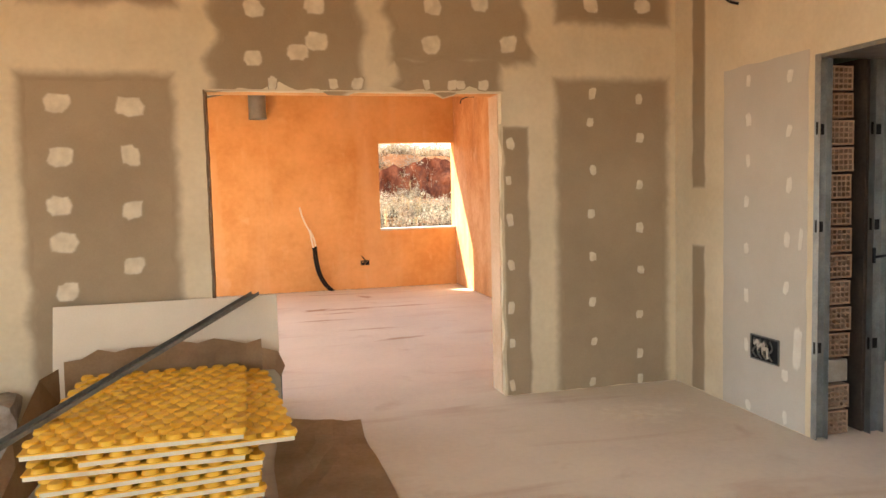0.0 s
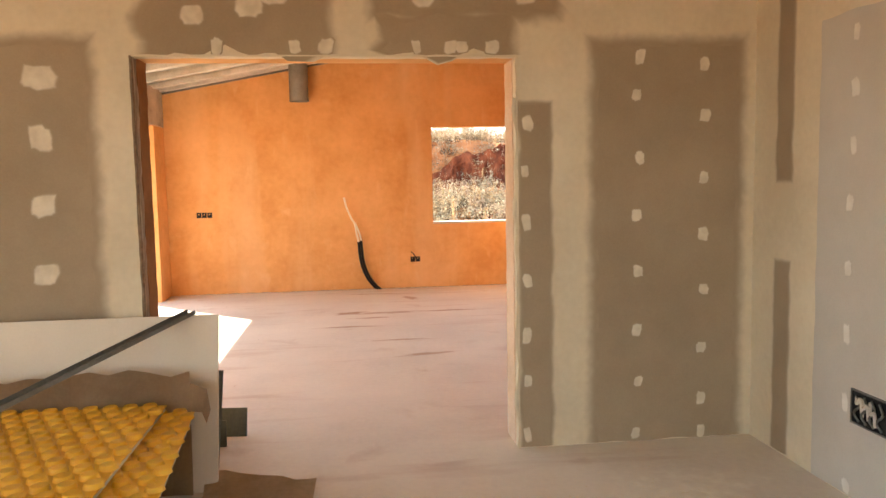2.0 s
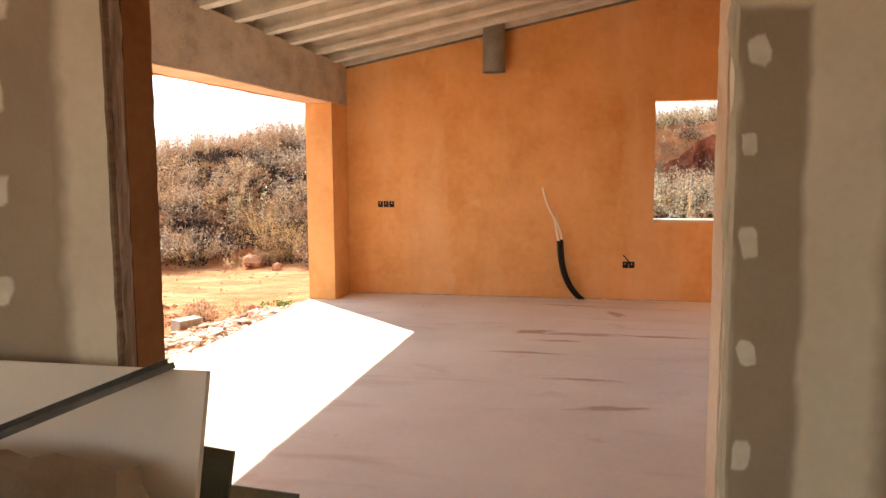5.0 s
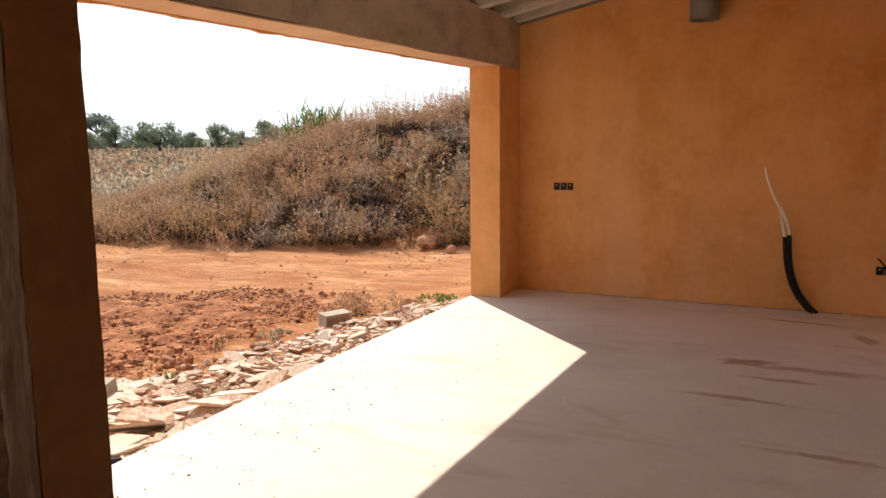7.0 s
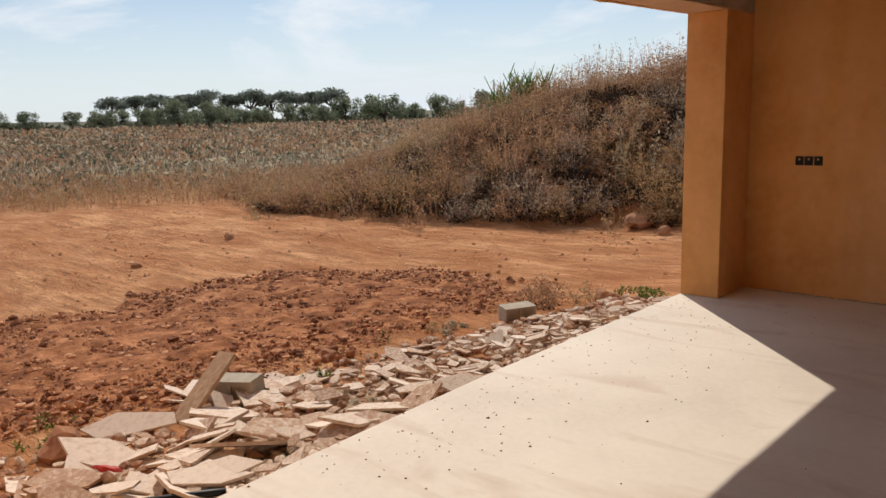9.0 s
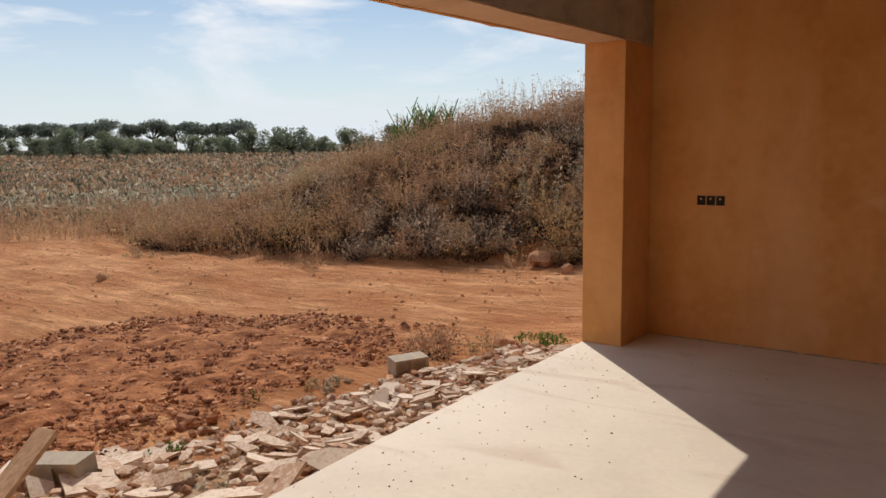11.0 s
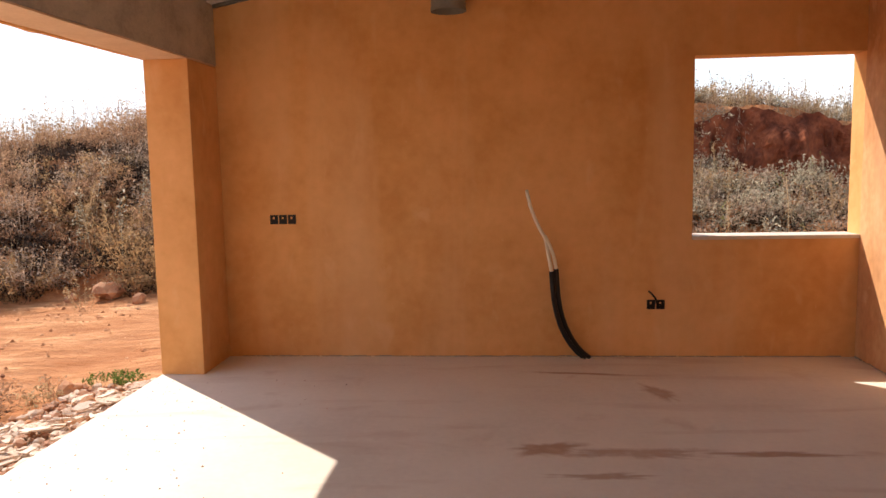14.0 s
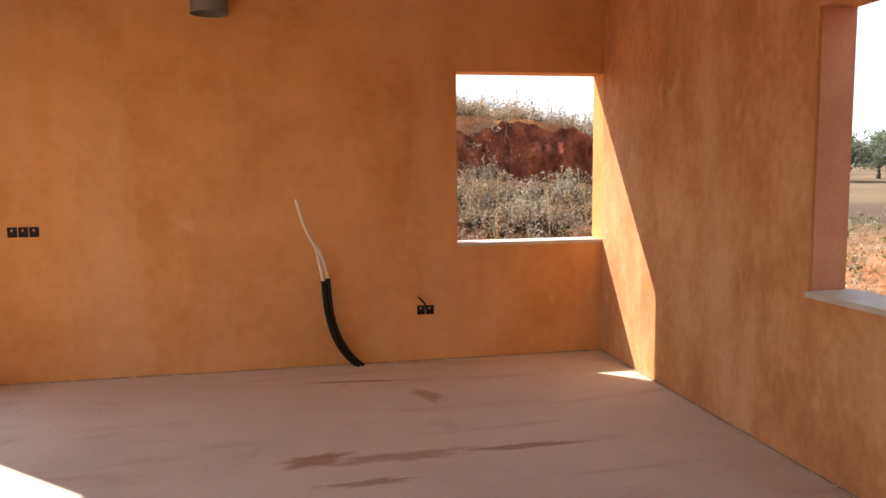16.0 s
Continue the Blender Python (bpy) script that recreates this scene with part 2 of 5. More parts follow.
STONE_MAT = material("red_stone", (0.52, 0.28, 0.15), (0.33, 0.15, 0.08), 6, 50, 0.95, 0.6, depth=0.012, objects=0.3)
WOOD = material("old_plank", (0.30, 0.20, 0.125), (0.17, 0.105, 0.06), 5, 60, 0.85, 0.4, stretch=(8, 1, 8), depth=0.004)
RED_CLOTH = material("red_plastic", (0.60, 0.05, 0.035), (0.45, 0.03, 0.02), 6, 50, 0.6, 0.1)
BARK = material("bark", (0.13, 0.095, 0.07), (0.06, 0.045, 0.035), 5, 40, 0.95, 0.5)
FAR_WHITE = material("far_white_wall", (0.75, 0.72, 0.66), (0.66, 0.62, 0.56), 1, 20, 0.9, 0.0)
DRY = foliage("dry_weed", (0.64, 0.41, 0.245), (0.25, 0.14, 0.085), (0.46, 0.28, 0.165))
DRY_GREY = foliage("grey_weed", (0.62, 0.48, 0.36), (0.19, 0.13, 0.09), (0.42, 0.31, 0.22))
STRAW = foliage("straw", (0.62, 0.46, 0.27), (0.30, 0.20, 0.11), (0.46, 0.325, 0.18))
SAGE = foliage("sage_weed", (0.70, 0.62, 0.46), (0.18, 0.15, 0.10), (0.47, 0.41, 0.29))
LIME = foliage("lime_weed", (0.50, 0.50, 0.16), (0.20, 0.21, 0.06), (0.36, 0.36, 0.11))
GOLD = foliage("gold_weed", (0.60, 0.40, 0.20), (0.28, 0.17, 0.08), (0.45, 0.28, 0.135))
CUT_EARTH = material("cut_clay", (0.30, 0.10, 0.046), (0.07, 0.022, 0.013), 3.0, 18, 0.97, 1.0, mid=(0.165, 0.052, 0.026), depth=0.09, stretch=(1, 1, 0.6), spec=0.1)
HEDGE = foliage("far_scrub", (0.19, 0.20, 0.13), (0.07, 0.08, 0.055))
# near-black leaf colour that stands for shade inside and between the scrubs
LITTER = foliage("hollow_shade", (0.13, 0.085, 0.06), (0.03, 0.02, 0.016), (0.07, 0.045, 0.032))
GREEN = foliage("green_weed", (0.20, 0.26, 0.06), (0.07, 0.11, 0.025))
REED = foliage("reed_leaf", (0.16, 0.26, 0.06), (0.06, 0.12, 0.025))
# far tree leaves: paled and greyed, distance haze put into the colour
OLIVE = foliage("hazed_olive_leaf", (0.30, 0.335, 0.215), (0.13, 0.155, 0.10))
PINE = foliage("hazed_pine_needles", (0.25, 0.285, 0.23), (0.12, 0.145, 0.12))


def floor_material():
    """Power-floated screed: pale grey-beige, with dried clay streaks and damp stains."""
    m = material("screed", (0.80, 0.72, 0.615), (0.68, 0.60, 0.505), 0.9, 26, 0.72, 0.10, mid=(0.75, 0.67, 0.57), depth=0.003, spec=0.4)
    n, l = m.node_tree.nodes, m.node_tree.links
    b = n["Principled BSDF"]
    under = b.inputs["Base Color"].links[0].from_socket
    co = n.new("ShaderNodeTexCoord")
    for stretch, scale, lo, hi, colour, shift in (((0.55, 2.6, 1), 1.25, 0.57, 0.74, (0.42, 0.235, 0.145), 3.7), ((1, 1, 1), 2.1, 0.63, 0.74, (0.47, 0.32, 0.225), 9.1)):
        mp = n.new("ShaderNodeMapping")
        mp.inputs["Scale"].default_value = stretch
        mp.inputs["Location"].default_value = (shift, shift * 0.7, 0)
        t = n.new("ShaderNodeTexNoise")
        t.inputs["Scale"].default_value, t.inputs["Detail"].default_value, t.inputs["Distortion"].default_value = scale, 7.0, 0.6
        r = n.new("ShaderNodeValToRGB")
        r.color_ramp.elements[0].position, r.color_ramp.elements[1].position = lo, hi
        r.color_ramp.elements[1].color = (0.42, 0.42, 0.42, 1)
        x = n.new("ShaderNodeMix")
        x.data_type = "RGBA"
        x.inputs[7].default_value = (*colour, 1)
        l.new(co.outputs["Object"], mp.inputs["Vector"])
        l.new(mp.outputs["Vector"], t.inputs["Vector"])
        l.new(t.outputs["Fac"], r.inputs["Fac"])
        l.new(r.outputs["Color"], x.inputs[0])
        l.new(under, x.inputs[6])
        under = x.outputs[2]
    l.new(under, b.inputs["Base Color"])
    return m


SCREED = floor_material()
STAIN_MAT = coat(SCREED, "damp_clay_stain", (0.52, 0.355, 0.245), (0.42, 0.265, 0.17), 0.9)
DUST_FILM = coat(SCREED, "plaster_dust", (0.82, 0.75, 0.64), (0.74, 0.66, 0.54), 1.0)


def ground_material():
    """Red earth near the house; beyond it dry field, and dull green far hills."""
    m = material("red_earth", (0.80, 0.43, 0.215), (0.46, 0.18, 0.068), 0.9, 9, 0.97, 0.9, mid=(0.60, 0.28, 0.125), depth=0.05, stretch=(0.8, 1.5, 1), spec=0.15)
    n, l = m.node_tree.nodes, m.node_tree.links
    b = n["Principled BSDF"]
    under = b.inputs["Base Color"].links[0].from_socket
    co = n.new("ShaderNodeTexCoord")
    # ridges and crumbs of trodden soil
    mp = n.new("ShaderNodeMapping")
    mp.inputs["Rotation"].default_value = (0, 0, radians(-40))
    mp.inputs["Scale"].default_value = (0.55, 2.6, 1)
    rid = n.new("ShaderNodeTexNoise")
    rid.inputs["Scale"].default_value, rid.inputs["Detail"].default_value, rid.inputs["Roughness"].default_value = 2.4, 9.0, 0.68
    l.new(co.outputs["Object"], mp.inputs["Vector"])
    l.new(mp.outputs["Vector"], rid.inputs["Vector"])
    rr = n.new("ShaderNodeMapRange")
    rr.inputs[1].default_value, rr.inputs[2].default_value, rr.inputs[3].default_value, rr.inputs[4].default_value = 0.38, 0.56, 0.62, 0.0
    l.new(rid.outputs["Fac"], rr.inputs[0])
    mx = n.new("ShaderNodeMix")
    mx.data_type = "RGBA"
    mx.inputs[7].default_value = (0.37, 0.15, 0.062, 1)
    l.new(rr.outputs[0], mx.inputs[0])
    l.new(under, mx.inputs[6])
    under = mx.outputs[2]
    bp = n.new("ShaderNodeBump")
    bp.inputs["Strength"].default_value, bp.inputs["Distance"].default_value = 1.0, 0.14
    l.new(rid.outputs["Fac"], bp.inputs["Height"])
    l.new(b.inputs["Normal"].links[0].from_socket, bp.inputs["Normal"])
    l.new(bp.outputs["Normal"], b.inputs["Normal"])
    far = n.new("ShaderNodeVectorMath")
    far.operation = "LENGTH"
    l.new(co.outputs["Object"], far.inputs[0])
    patch = n.new("ShaderNodeTexNoise")
    patch.inputs["Scale"].default_value, patch.inputs["Detail"].default_value = 0.12, 6.0
    l.new(co.outputs["Object"], patch.inputs["Vector"])
    for start, end, c0, c1 in ((20.0, 30.0, (0.16, 0.105, 0.07), (0.27, 0.19, 0.11)), (130.0, 260.0, (0.10, 0.105, 0.075), (0.17, 0.16, 0.11))):
        r = n.new("ShaderNodeMapRange")
        r.inputs[1].default_value, r.inputs[2].default_value = start, end
        l.new(far.outputs["Value"], r.inputs[0])
        c = n.new("ShaderNodeValToRGB")
        c.color_ramp.elements[0].position, c.color_ramp.elements[1].position = 0.35, 0.65
        c.color_ramp.elements[0].color, c.color_ramp.elements[1].color = (*c0, 1), (*c1, 1)
        l.new(patch.outputs["Fac"], c.inputs["Fac"])
        x = n.new("ShaderNodeMix")
        x.data_type = "RGBA"
        l.new(r.outputs[0], x.inputs[0])
        l.new(under, x.inputs[6])
        l.new(c.outputs["Color"], x.inputs[7])
        under = x.outputs[2]
    l.new(under, b.inputs["Base Color"])
    return m


EARTH = ground_material()


# ---- builders ----
def mesh_of(name, bm, mat):
    me = bpy.data.meshes.new(name)
    bm.normal_update()
    bm.to_mesh(me)
    bm.free()
    me.materials.append(mat)
    return me


def part(name, bm, mat, parent=None, label=""):
    """Links a bmesh as one mesh object under a thing or a part; without a parent it is a thing."""
    ob = new(name, mesh_of(name, bm, mat))
    if parent:
        ob.parent = parent
    if label:
        ob["label"] = label
    return ob


def thing(name, label, category, group="", kind="", m=None):
    ob = new(name)
    ob.empty_display_size = 0.1
    if m is not None:
        ob.matrix_basis = m
    return tagged(ob, label, category, group, kind)


def box(lo, hi, bm=None, bevel=0.0, m=None):
    """A box between two corners, its edges rounded by bevel, added to bm."""
    b = bmesh.new()
    bmesh.ops.create_cube(b, size=1)
    c = [(p + q) / 2 for p, q in zip(lo, hi)]
    d = [q - p for p, q in zip(lo, hi)]
    for v in b.verts:
        v.co = Vector((v.co.x * d[0] + c[0], v.co.y * d[1] + c[1], v.co.z * d[2] + c[2]))
    if bevel:
        bmesh.ops.bevel(b, geom=list(b.edges), offset=bevel, segments=2, affect="EDGES", profile=0.6)
    if m is not None:
        b.transform(m)
    return join(bm, b)


def join(bm, b):
    if bm is None:
        return b
    me = bpy.data.meshes.new("joint")
    b.to_mesh(me)
    b.free()
    bm.from_mesh(me)
    bpy.data.meshes.remove(me)
    return bm


def prism(points, axis, lo, hi, bm=None):
    """A polygon, given in the two axes other than axis, drawn out from lo to hi along it."""
    b = bm or bmesh.new()

    def at(p, w):
        q = list(p)
        q.insert(axis, w)
        return q
    one = [b.verts.new(at(p, lo)) for p in points]
    two = [b.verts.new(at(p, hi)) for p in points]
    k = len(points)
    fs = [b.faces.new(one), b.faces.new(list(reversed(two)))]
    for i in range(k):
        fs.append(b.faces.new((one[i], two[i], two[(i + 1) % k], one[(i + 1) % k])))
    bmesh.ops.recalc_face_normals(b, faces=fs)
    return b


def tube(points, radius, bm=None, sides=10, closed=True):
    """A round bar along points; radius may be a list."""
    b = bm or bmesh.new()
    pts = [Vector(p) for p in points]
    rad = radius if isinstance(radius, (list, tuple)) else [radius] * len(pts)
    rings = []
    up = Vector((0.13, 0.31, 0.94))
    for i, p in enumerate(pts):
        d = (pts[min(i + 1, len(pts) - 1)] - pts[max(i - 1, 0)]).normalized()
        a = d.cross(up)
        if a.length < 1e-3:
            a = d.cross(Vector((1, 0, 0)))
        a.normalize()
        c = d.cross(a)
        rings.append([b.verts.new(p + (a * math.cos(w) + c * math.sin(w)) * rad[i]) for w in [2 * math.pi * k / sides for k in range(sides)]])
    for r0, r1 in zip(rings, rings[1:]):
        for k in range(sides):
            f = b.faces.new((r0[k], r0[(k + 1) % sides], r1[(k + 1) % sides], r1[k]))
            f.smooth = True
    if closed:
        b.faces.new(list(reversed(rings[0])))
        b.faces.new(rings[-1])
    return b


def smooth_path(points, steps=6):
    """Points along a soft curve through the given ones."""
    p = [Vector(q) for q in points]
    p = [2 * p[0] - p[1]] + p + [2 * p[-1] - p[-2]]
    out = []
    for i in range(1, len(p) - 2):
        for k in range(steps):
            t = k / steps
            out.append(0.5 * (2 * p[i] + (p[i + 1] - p[i - 1]) * t + (2 * p[i - 1] - 5 * p[i] + 4 * p[i + 1] - p[i + 2]) * t * t
                              + (3 * p[i] - p[i - 1] - 3 * p[i + 1] + p[i + 2]) * t ** 3))
    out.append(p[-2])
    return out


def stuff(name, verts, faces, mat, label, category):
    me = bpy.data.meshes.new(name)
    me.from_pydata(verts, [], faces)
    me.materials.append(mat)
    return tagged(new(name, me), label, category, kind="stuff")


def lump(r, rng, flat=0.7, sub=1):
    """A rough stone of radius r, standing on z = 0."""
    b = bmesh.new()
    bmesh.ops.create_icosphere(b, subdivisions=sub, radius=1)
    s = rng.random() * 50
    for v in b.verts:
        k = 0.72 + 0.55 * noise.noise(v.co * 1.1 + Vector((s, s, s)))
        v.co = Vector((v.co.x * r * k, v.co.y * r * k * 0.85, (v.co.z * k * flat + flat * 0.6) * r))
    return b


# ---- the house: floors, walls, roof ----
FAR, EAST, DOOR_Y, BACK_Y, OUT_Y, OUT_X = 11.465, 3.30, 4.94, 5.20, 11.665, 3.50
SLOPE = 0.187


def roof_z(x):
    return 2.72 + SLOPE * (x + 1.50)




def setting(name, bm, mat, label, category):
    return tagged(part(name, bm, mat), label, category, kind="structure")


# the slab that carries the whole house
b = prism([(-1.825, 11.2), (-1.80, 8.5), (-1.68, 6.2), (-1.66, 5.1), (-3.9, 5.1), (-3.9, -3.6), (7.6, -3.6), (7.6, 5.2), (OUT_X, 5.2), (OUT_X, OUT_Y), (-1.825, OUT_Y)], 2, -0.45, 0.0)
floor_ob = setting("floor", b, SCREED, "pale power-floated concrete screed floor with dried clay stains", "floor")

# far wall with its window
WL, WB, WT = 2.095, 0.895, 2.248
b = prism([(-1.825, 0), (WL, 0), (WL, roof_z(WL) + 0.19), (-1.825, roof_z(-1.825) + 0.19)], 1, FAR, OUT_Y)
prism([(WL, 0), (OUT_X, 0), (OUT_X, WB), (WL, WB)], 1, FAR, OUT_Y, b)
prism([(WL, WT), (OUT_X, WT), (OUT_X, roof_z(OUT_X) + 0.19), (WL, roof_z(WL) + 0.19)], 1, FAR, OUT_Y, b)
box((EAST, FAR, WB), (OUT_X, OUT_Y, WT), b)
setting("wall_north", b, RENDER_COAT, "ochre rendered wall with a bare window opening", "wall")

# east wall with a window near the door wall
b = box((EAST, 8.936, 0), (OUT_X, FAR, roof_z(EAST) + 0.19))
box((EAST, 7.3, 0), (OUT_X, 8.936, 0.86), b)
box((EAST, 7.3, 2.248), (OUT_X, 8.936, roof_z(EAST) + 0.19), b)
box((EAST, BACK_Y, 0), (OUT_X, 7.3, roof_z(EAST) + 0.19), b)
setting("wall_east", b, RENDER_EAST, "patchy ochre rendered wall with a bare window opening", "wall")
b = box((EAST + 0.012, 8.928, 0.892), (OUT_X - 0.002, 8.936, 2.246))
setting("window_reveal", b, PINK_COAT, "pink rendered side of the bare window opening", "window reveal")

# window sills of pale stone
for lo, hi, tag in (((WL + 0.003, FAR - 0.012, 0.896), (EAST - 0.003, OUT_Y + 0.03, 0.924), "window_1"), ((EAST - 0.03, 7.303, 0.861), (OUT_X + 0.05, 8.925, 0.891), "window_2")):
    w = thing(tag, "bare window opening with a pale stone sill", "window", kind="structure")
    part("window_sill", box(lo, hi, None, 0.004), SILL_MAT, w, "pale stone window sill")

# corner piers and edge beam of the open side
PX0, PX1, BT = -1.825, -1.502, 2.268
b = box((PX0, 10.93, 0), (PX1, FAR - 0.002, BT - 0.002), None, 0.008)
setting("pillar", b, RENDER_COAT, "ochre rendered square corner pillar", "pillar")
b = box((PX0, BACK_Y, 0), (PX1, 5.5, BT - 0.075), None, 0.008)
setting("pillar", b, RENDER_COAT, "ochre rendered square corner pillar", "pillar")


def beam_drop(y):
    """The soffit hangs a little towards the door wall."""
    return 0.0125 * max(0.0, 10.9 - y)


b = box((PX0 + 0.02, BACK_Y, BT + 0.012), (PX1 + 0.002, FAR - 0.003, 2.75))
rng = random.Random(4)
bmesh.ops.subdivide_edges(b, edges=[e for e in b.edges if abs((e.verts[0].co - e.verts[1].co).y) > 1], cuts=60, use_grid_fill=True)
for v in b.verts:
    v.co += Vector((rng.uniform(-0.003, 0.003), 0, rng.uniform(-0.003, 0.003)))
    if v.co.z < 2.5:
        v.co.z -= beam_drop(v.co.y)
setting("beam", b, BEAM_MAT, "raw stained concrete edge beam over the open side", "beam")
PEACH = material("peach_render", (0.78, 0.58, 0.40), (0.64, 0.44, 0.28), 2.5, 40, 0.92, 0.3, depth=0.004, spec=0.2)
b = box((PX0 - 0.008, BACK_Y, BT), (PX1 - 0.002, FAR - 0.004, BT + 0.012), None, 0.003)
bmesh.ops.subdivide_edges(b, edges=[e for e in b.edges if abs((e.verts[0].co - e.verts[1].co).y) > 1], cuts=70, use_grid_fill=True)
for v in b.verts:
    v.co.z += 0.008 * noise.noise(Vector((v.co.x * 3, v.co.y * 1.7, 2))) - beam_drop(v.co.y)
setting("trim", b, PEACH, "pale peach render under the edge beam", "trim")
foot = []
for k in range(60):
    y = BACK_Y + (10.9 - BACK_Y) * k / 60
    foot.append((y, BT - 0.003 - beam_drop(y) - 0.022 * max(0.0, noise.noise(Vector((y * 4.5, 3, 1)))) * min(1.0, (10.9 - y) / 2)))
b = prism(foot + [(10.9, BT - 0.001), (FAR, BT - 0.001), (FAR, 2.9), (BACK_Y, 2.9)], 0, PX0 - 0.018, PX0 + 0.016)
setting("trim", b, RENDER_COAT, "ochre render under and outside the edge beam", "trim")

# roof: sloping precast joists with vaults between them
b = prism([(-2.0, roof_z(-2.0) + 0.19), (3.7, roof_z(3.7) + 0.19), (3.7, roof_z(3.7) + 0.42), (-2.0, roof_z(-2.0) + 0.42)], 1, 5.05, 11.95)
joists = [11.40, 11.04, 10.48, 9.82, 9.25, 8.66, 8.10, 7.52, 6.94, 6.36, 5.78, 5.30]
for y in joists:
    prism([(-1.6, roof_z(-1.6) + 0.012), (3.28, roof_z(3.28) + 0.012), (3.28, roof_z(3.28) + 0.06), (-1.6, roof_z(-1.6) + 0.06)], 1, y - 0.06, y + 0.06, b)
    prism([(-1.6, roof_z(-1.6) + 0.06), (3.28, roof_z(3.28) + 0.06), (3.28, roof_z(3.28) + 0.2), (-1.6, roof_z(-1.6) + 0.2)], 1, y - 0.028, y + 0.028, b)
setting("ceiling", b, JOIST_MAT, "sloping roof of precast concrete joists and vaults", "ceiling")
b = prism([(-1.495, roof_z(-1.495) - 0.014), (3.29, roof_z(3.29) - 0.014), (3.29, roof_z(3.29) + 0.010), (-1.495, roof_z(-1.495) + 0.010)], 1, FAR - 0.03, FAR - 0.003)
setting("trim", b, DARK_STEEL, "dark strip along the head of the far wall", "trim")

# wall between the two rooms: rendered masonry with a plasterboard lining on one side
DL, DR, DT = -0.126, 1.865, 2.165
LIN = DOOR_Y + 0.058
b = box((-3.6, LIN + 0.002, 0), (DL, BACK_Y, 3.6))
box((DR, LIN + 0.002, 0), (3.6, BACK_Y, 3.6), b)
box((DL, LIN + 0.002, DT), (DR, BACK_Y, 3.6), b)
wall_s = setting("wall_south", b, RENDER_COAT, "ochre rendered masonry wall with a wide doorway", "wall")
b = box((-3.6, DOOR_Y, 0), (DL, LIN, 3.3))
box((DR, DOOR_Y, 0), (3.23, LIN, 3.3), b)
box((DL, DOOR_Y, DT), (DR, LIN, 3.3), b)
lining = setting("wall_lining", b, COMPOUND, "plasterboard lining with cream joint compound", "wall")
# worn edges of the lining round the doorway
rng = random.Random(8)


def edge_strip(lo, hi, axis, mat, name, label, jitter=0.004):
    e = box(lo, hi)
    bmesh.ops.subdivide_edges(e, edges=[q for q in e.edges if abs((q.verts[0].co - q.verts[1].co)[axis]) > 0.5], cuts=40, use_grid_fill=True)
    for v in e.verts:
        for k in range(3):
            if k != axis:
                v.co[k] += rng.uniform(-jitter, jitter)
    return setting(name, e, mat, label, "trim")


edge_strip((DL - 0.004, DOOR_Y - 0.005, 0), (DL + 0.006, DOOR_Y + 0.02, DT), 2, WOOD, "trim", "brown paper edge of the lining beside the doorway", 0.002)
edge_strip((DL - 0.004, DOOR_Y + 0.022, 0), (DL + 0.006, LIN + 0.03, DT), 2, GYPSUM_EDGE, "trim", "chipped grey edge of the lining beside the doorway")
# rendered side face, its shade held in a darker brown
edge_strip((DL - 0.003, LIN + 0.032, 0), (DL + 0.009, BACK_Y + 0.004, DT), 2, JAMB_SHADE, "trim", "dark brown side of the doorway, its shade put into the render colour", 0.002)
edge_strip((DR - 0.006, DOOR_Y - 0.005, 0), (DR + 0.004, LIN + 0.005, DT), 2, COMPOUND, "trim", "cream corner bead beside the doorway", 0.002)
edge_strip((DL, DOOR_Y - 0.005, DT - 0.006), (DR, LIN + 0.005, DT + 0.004), 0, COMPOUND, "trim", "cream corner bead over the doorway", 0.002)
edge_strip((DR - 0.012, LIN + 0.007, 0), (DR - 0.001, BACK_Y + 0.003, DT - 0.008), 2, PEACH, "trim", "pale peach rendered side of the doorway", 0.002)

# lined wall on the right with a thick doorway
RX, RY = 3.23, 3.50
b = box((RX, RY, 0), (3.30, DOOR_Y, 3.3))
box((RX, 2.4, 2.195), (3.30, RY, 3.3), b)
box((RX, -3.3, 0), (3.30, 2.4, 3.3), b)
lining_e = setting("wall_lining", b, COMPOUND, "plasterboard lining with cream joint compound", "wall")
b = box((3.315, RY + 0.26, 0), (3.49, 5.0, 3.3))
box((3.33, 2.4, 2.24), (3.57, RY + 0.255, 3.3), b)
box((3.33, -3.3, 0), (3.57, 2.4, 3.3), b)
wall_brick = setting("wall_brick_core", b, MORTAR, "hollow brick wall core showing at the doorway", "wall")
b = box((3.62, RY, 0), (3.69, 5.0, 3.3))
box((3.62, 2.4, 2.195), (3.69, RY, 3.3), b)
box((3.62, -3.3, 0), (3.69, 2.4, 3.3), b)
setting("wall_lining", b, GREEN_BOARD, "green plasterboard lining of the next room", "wall")

# sheet added in the wall gap, its dark colour standing for shade there
CAVITY_DARK = material("cavity_dark", (0.075, 0.055, 0.042), (0.04, 0.03, 0.024), 5, 60, 0.95, 0.5, depth=0.01)
setting("wall_cavity", box((3.588, RY + 0.01, 0), (3.617, 5.0, 2.19)), CAVITY_DARK, "added dark sheet, coloured as the shade inside the hollow wall", "wall")

# the rest of the first room, and the small room beside it
b = box((-3.9, -3.6, 0), (-3.6, -3.1, 3.3))
box((-3.9, -3.1, 2.6), (-3.6, 2.4, 3.3), b)
# sill out of view, added to darken the lower left of the room
box((-3.9, -3.1, 0), (-3.6, 2.4, 0.85), b)
box((-3.9, 2.4, 0), (-3.6, BACK_Y, 3.3), b)
setting("wall_west", b, COMPOUND, "plastered wall with a wide opening to the garden", "wall")
b = box((-3.6, -3.6, 0), (-3.2, -3.3, 3.3))
box((1.6, -3.6, 0), (7.6, -3.3, 3.3), b)
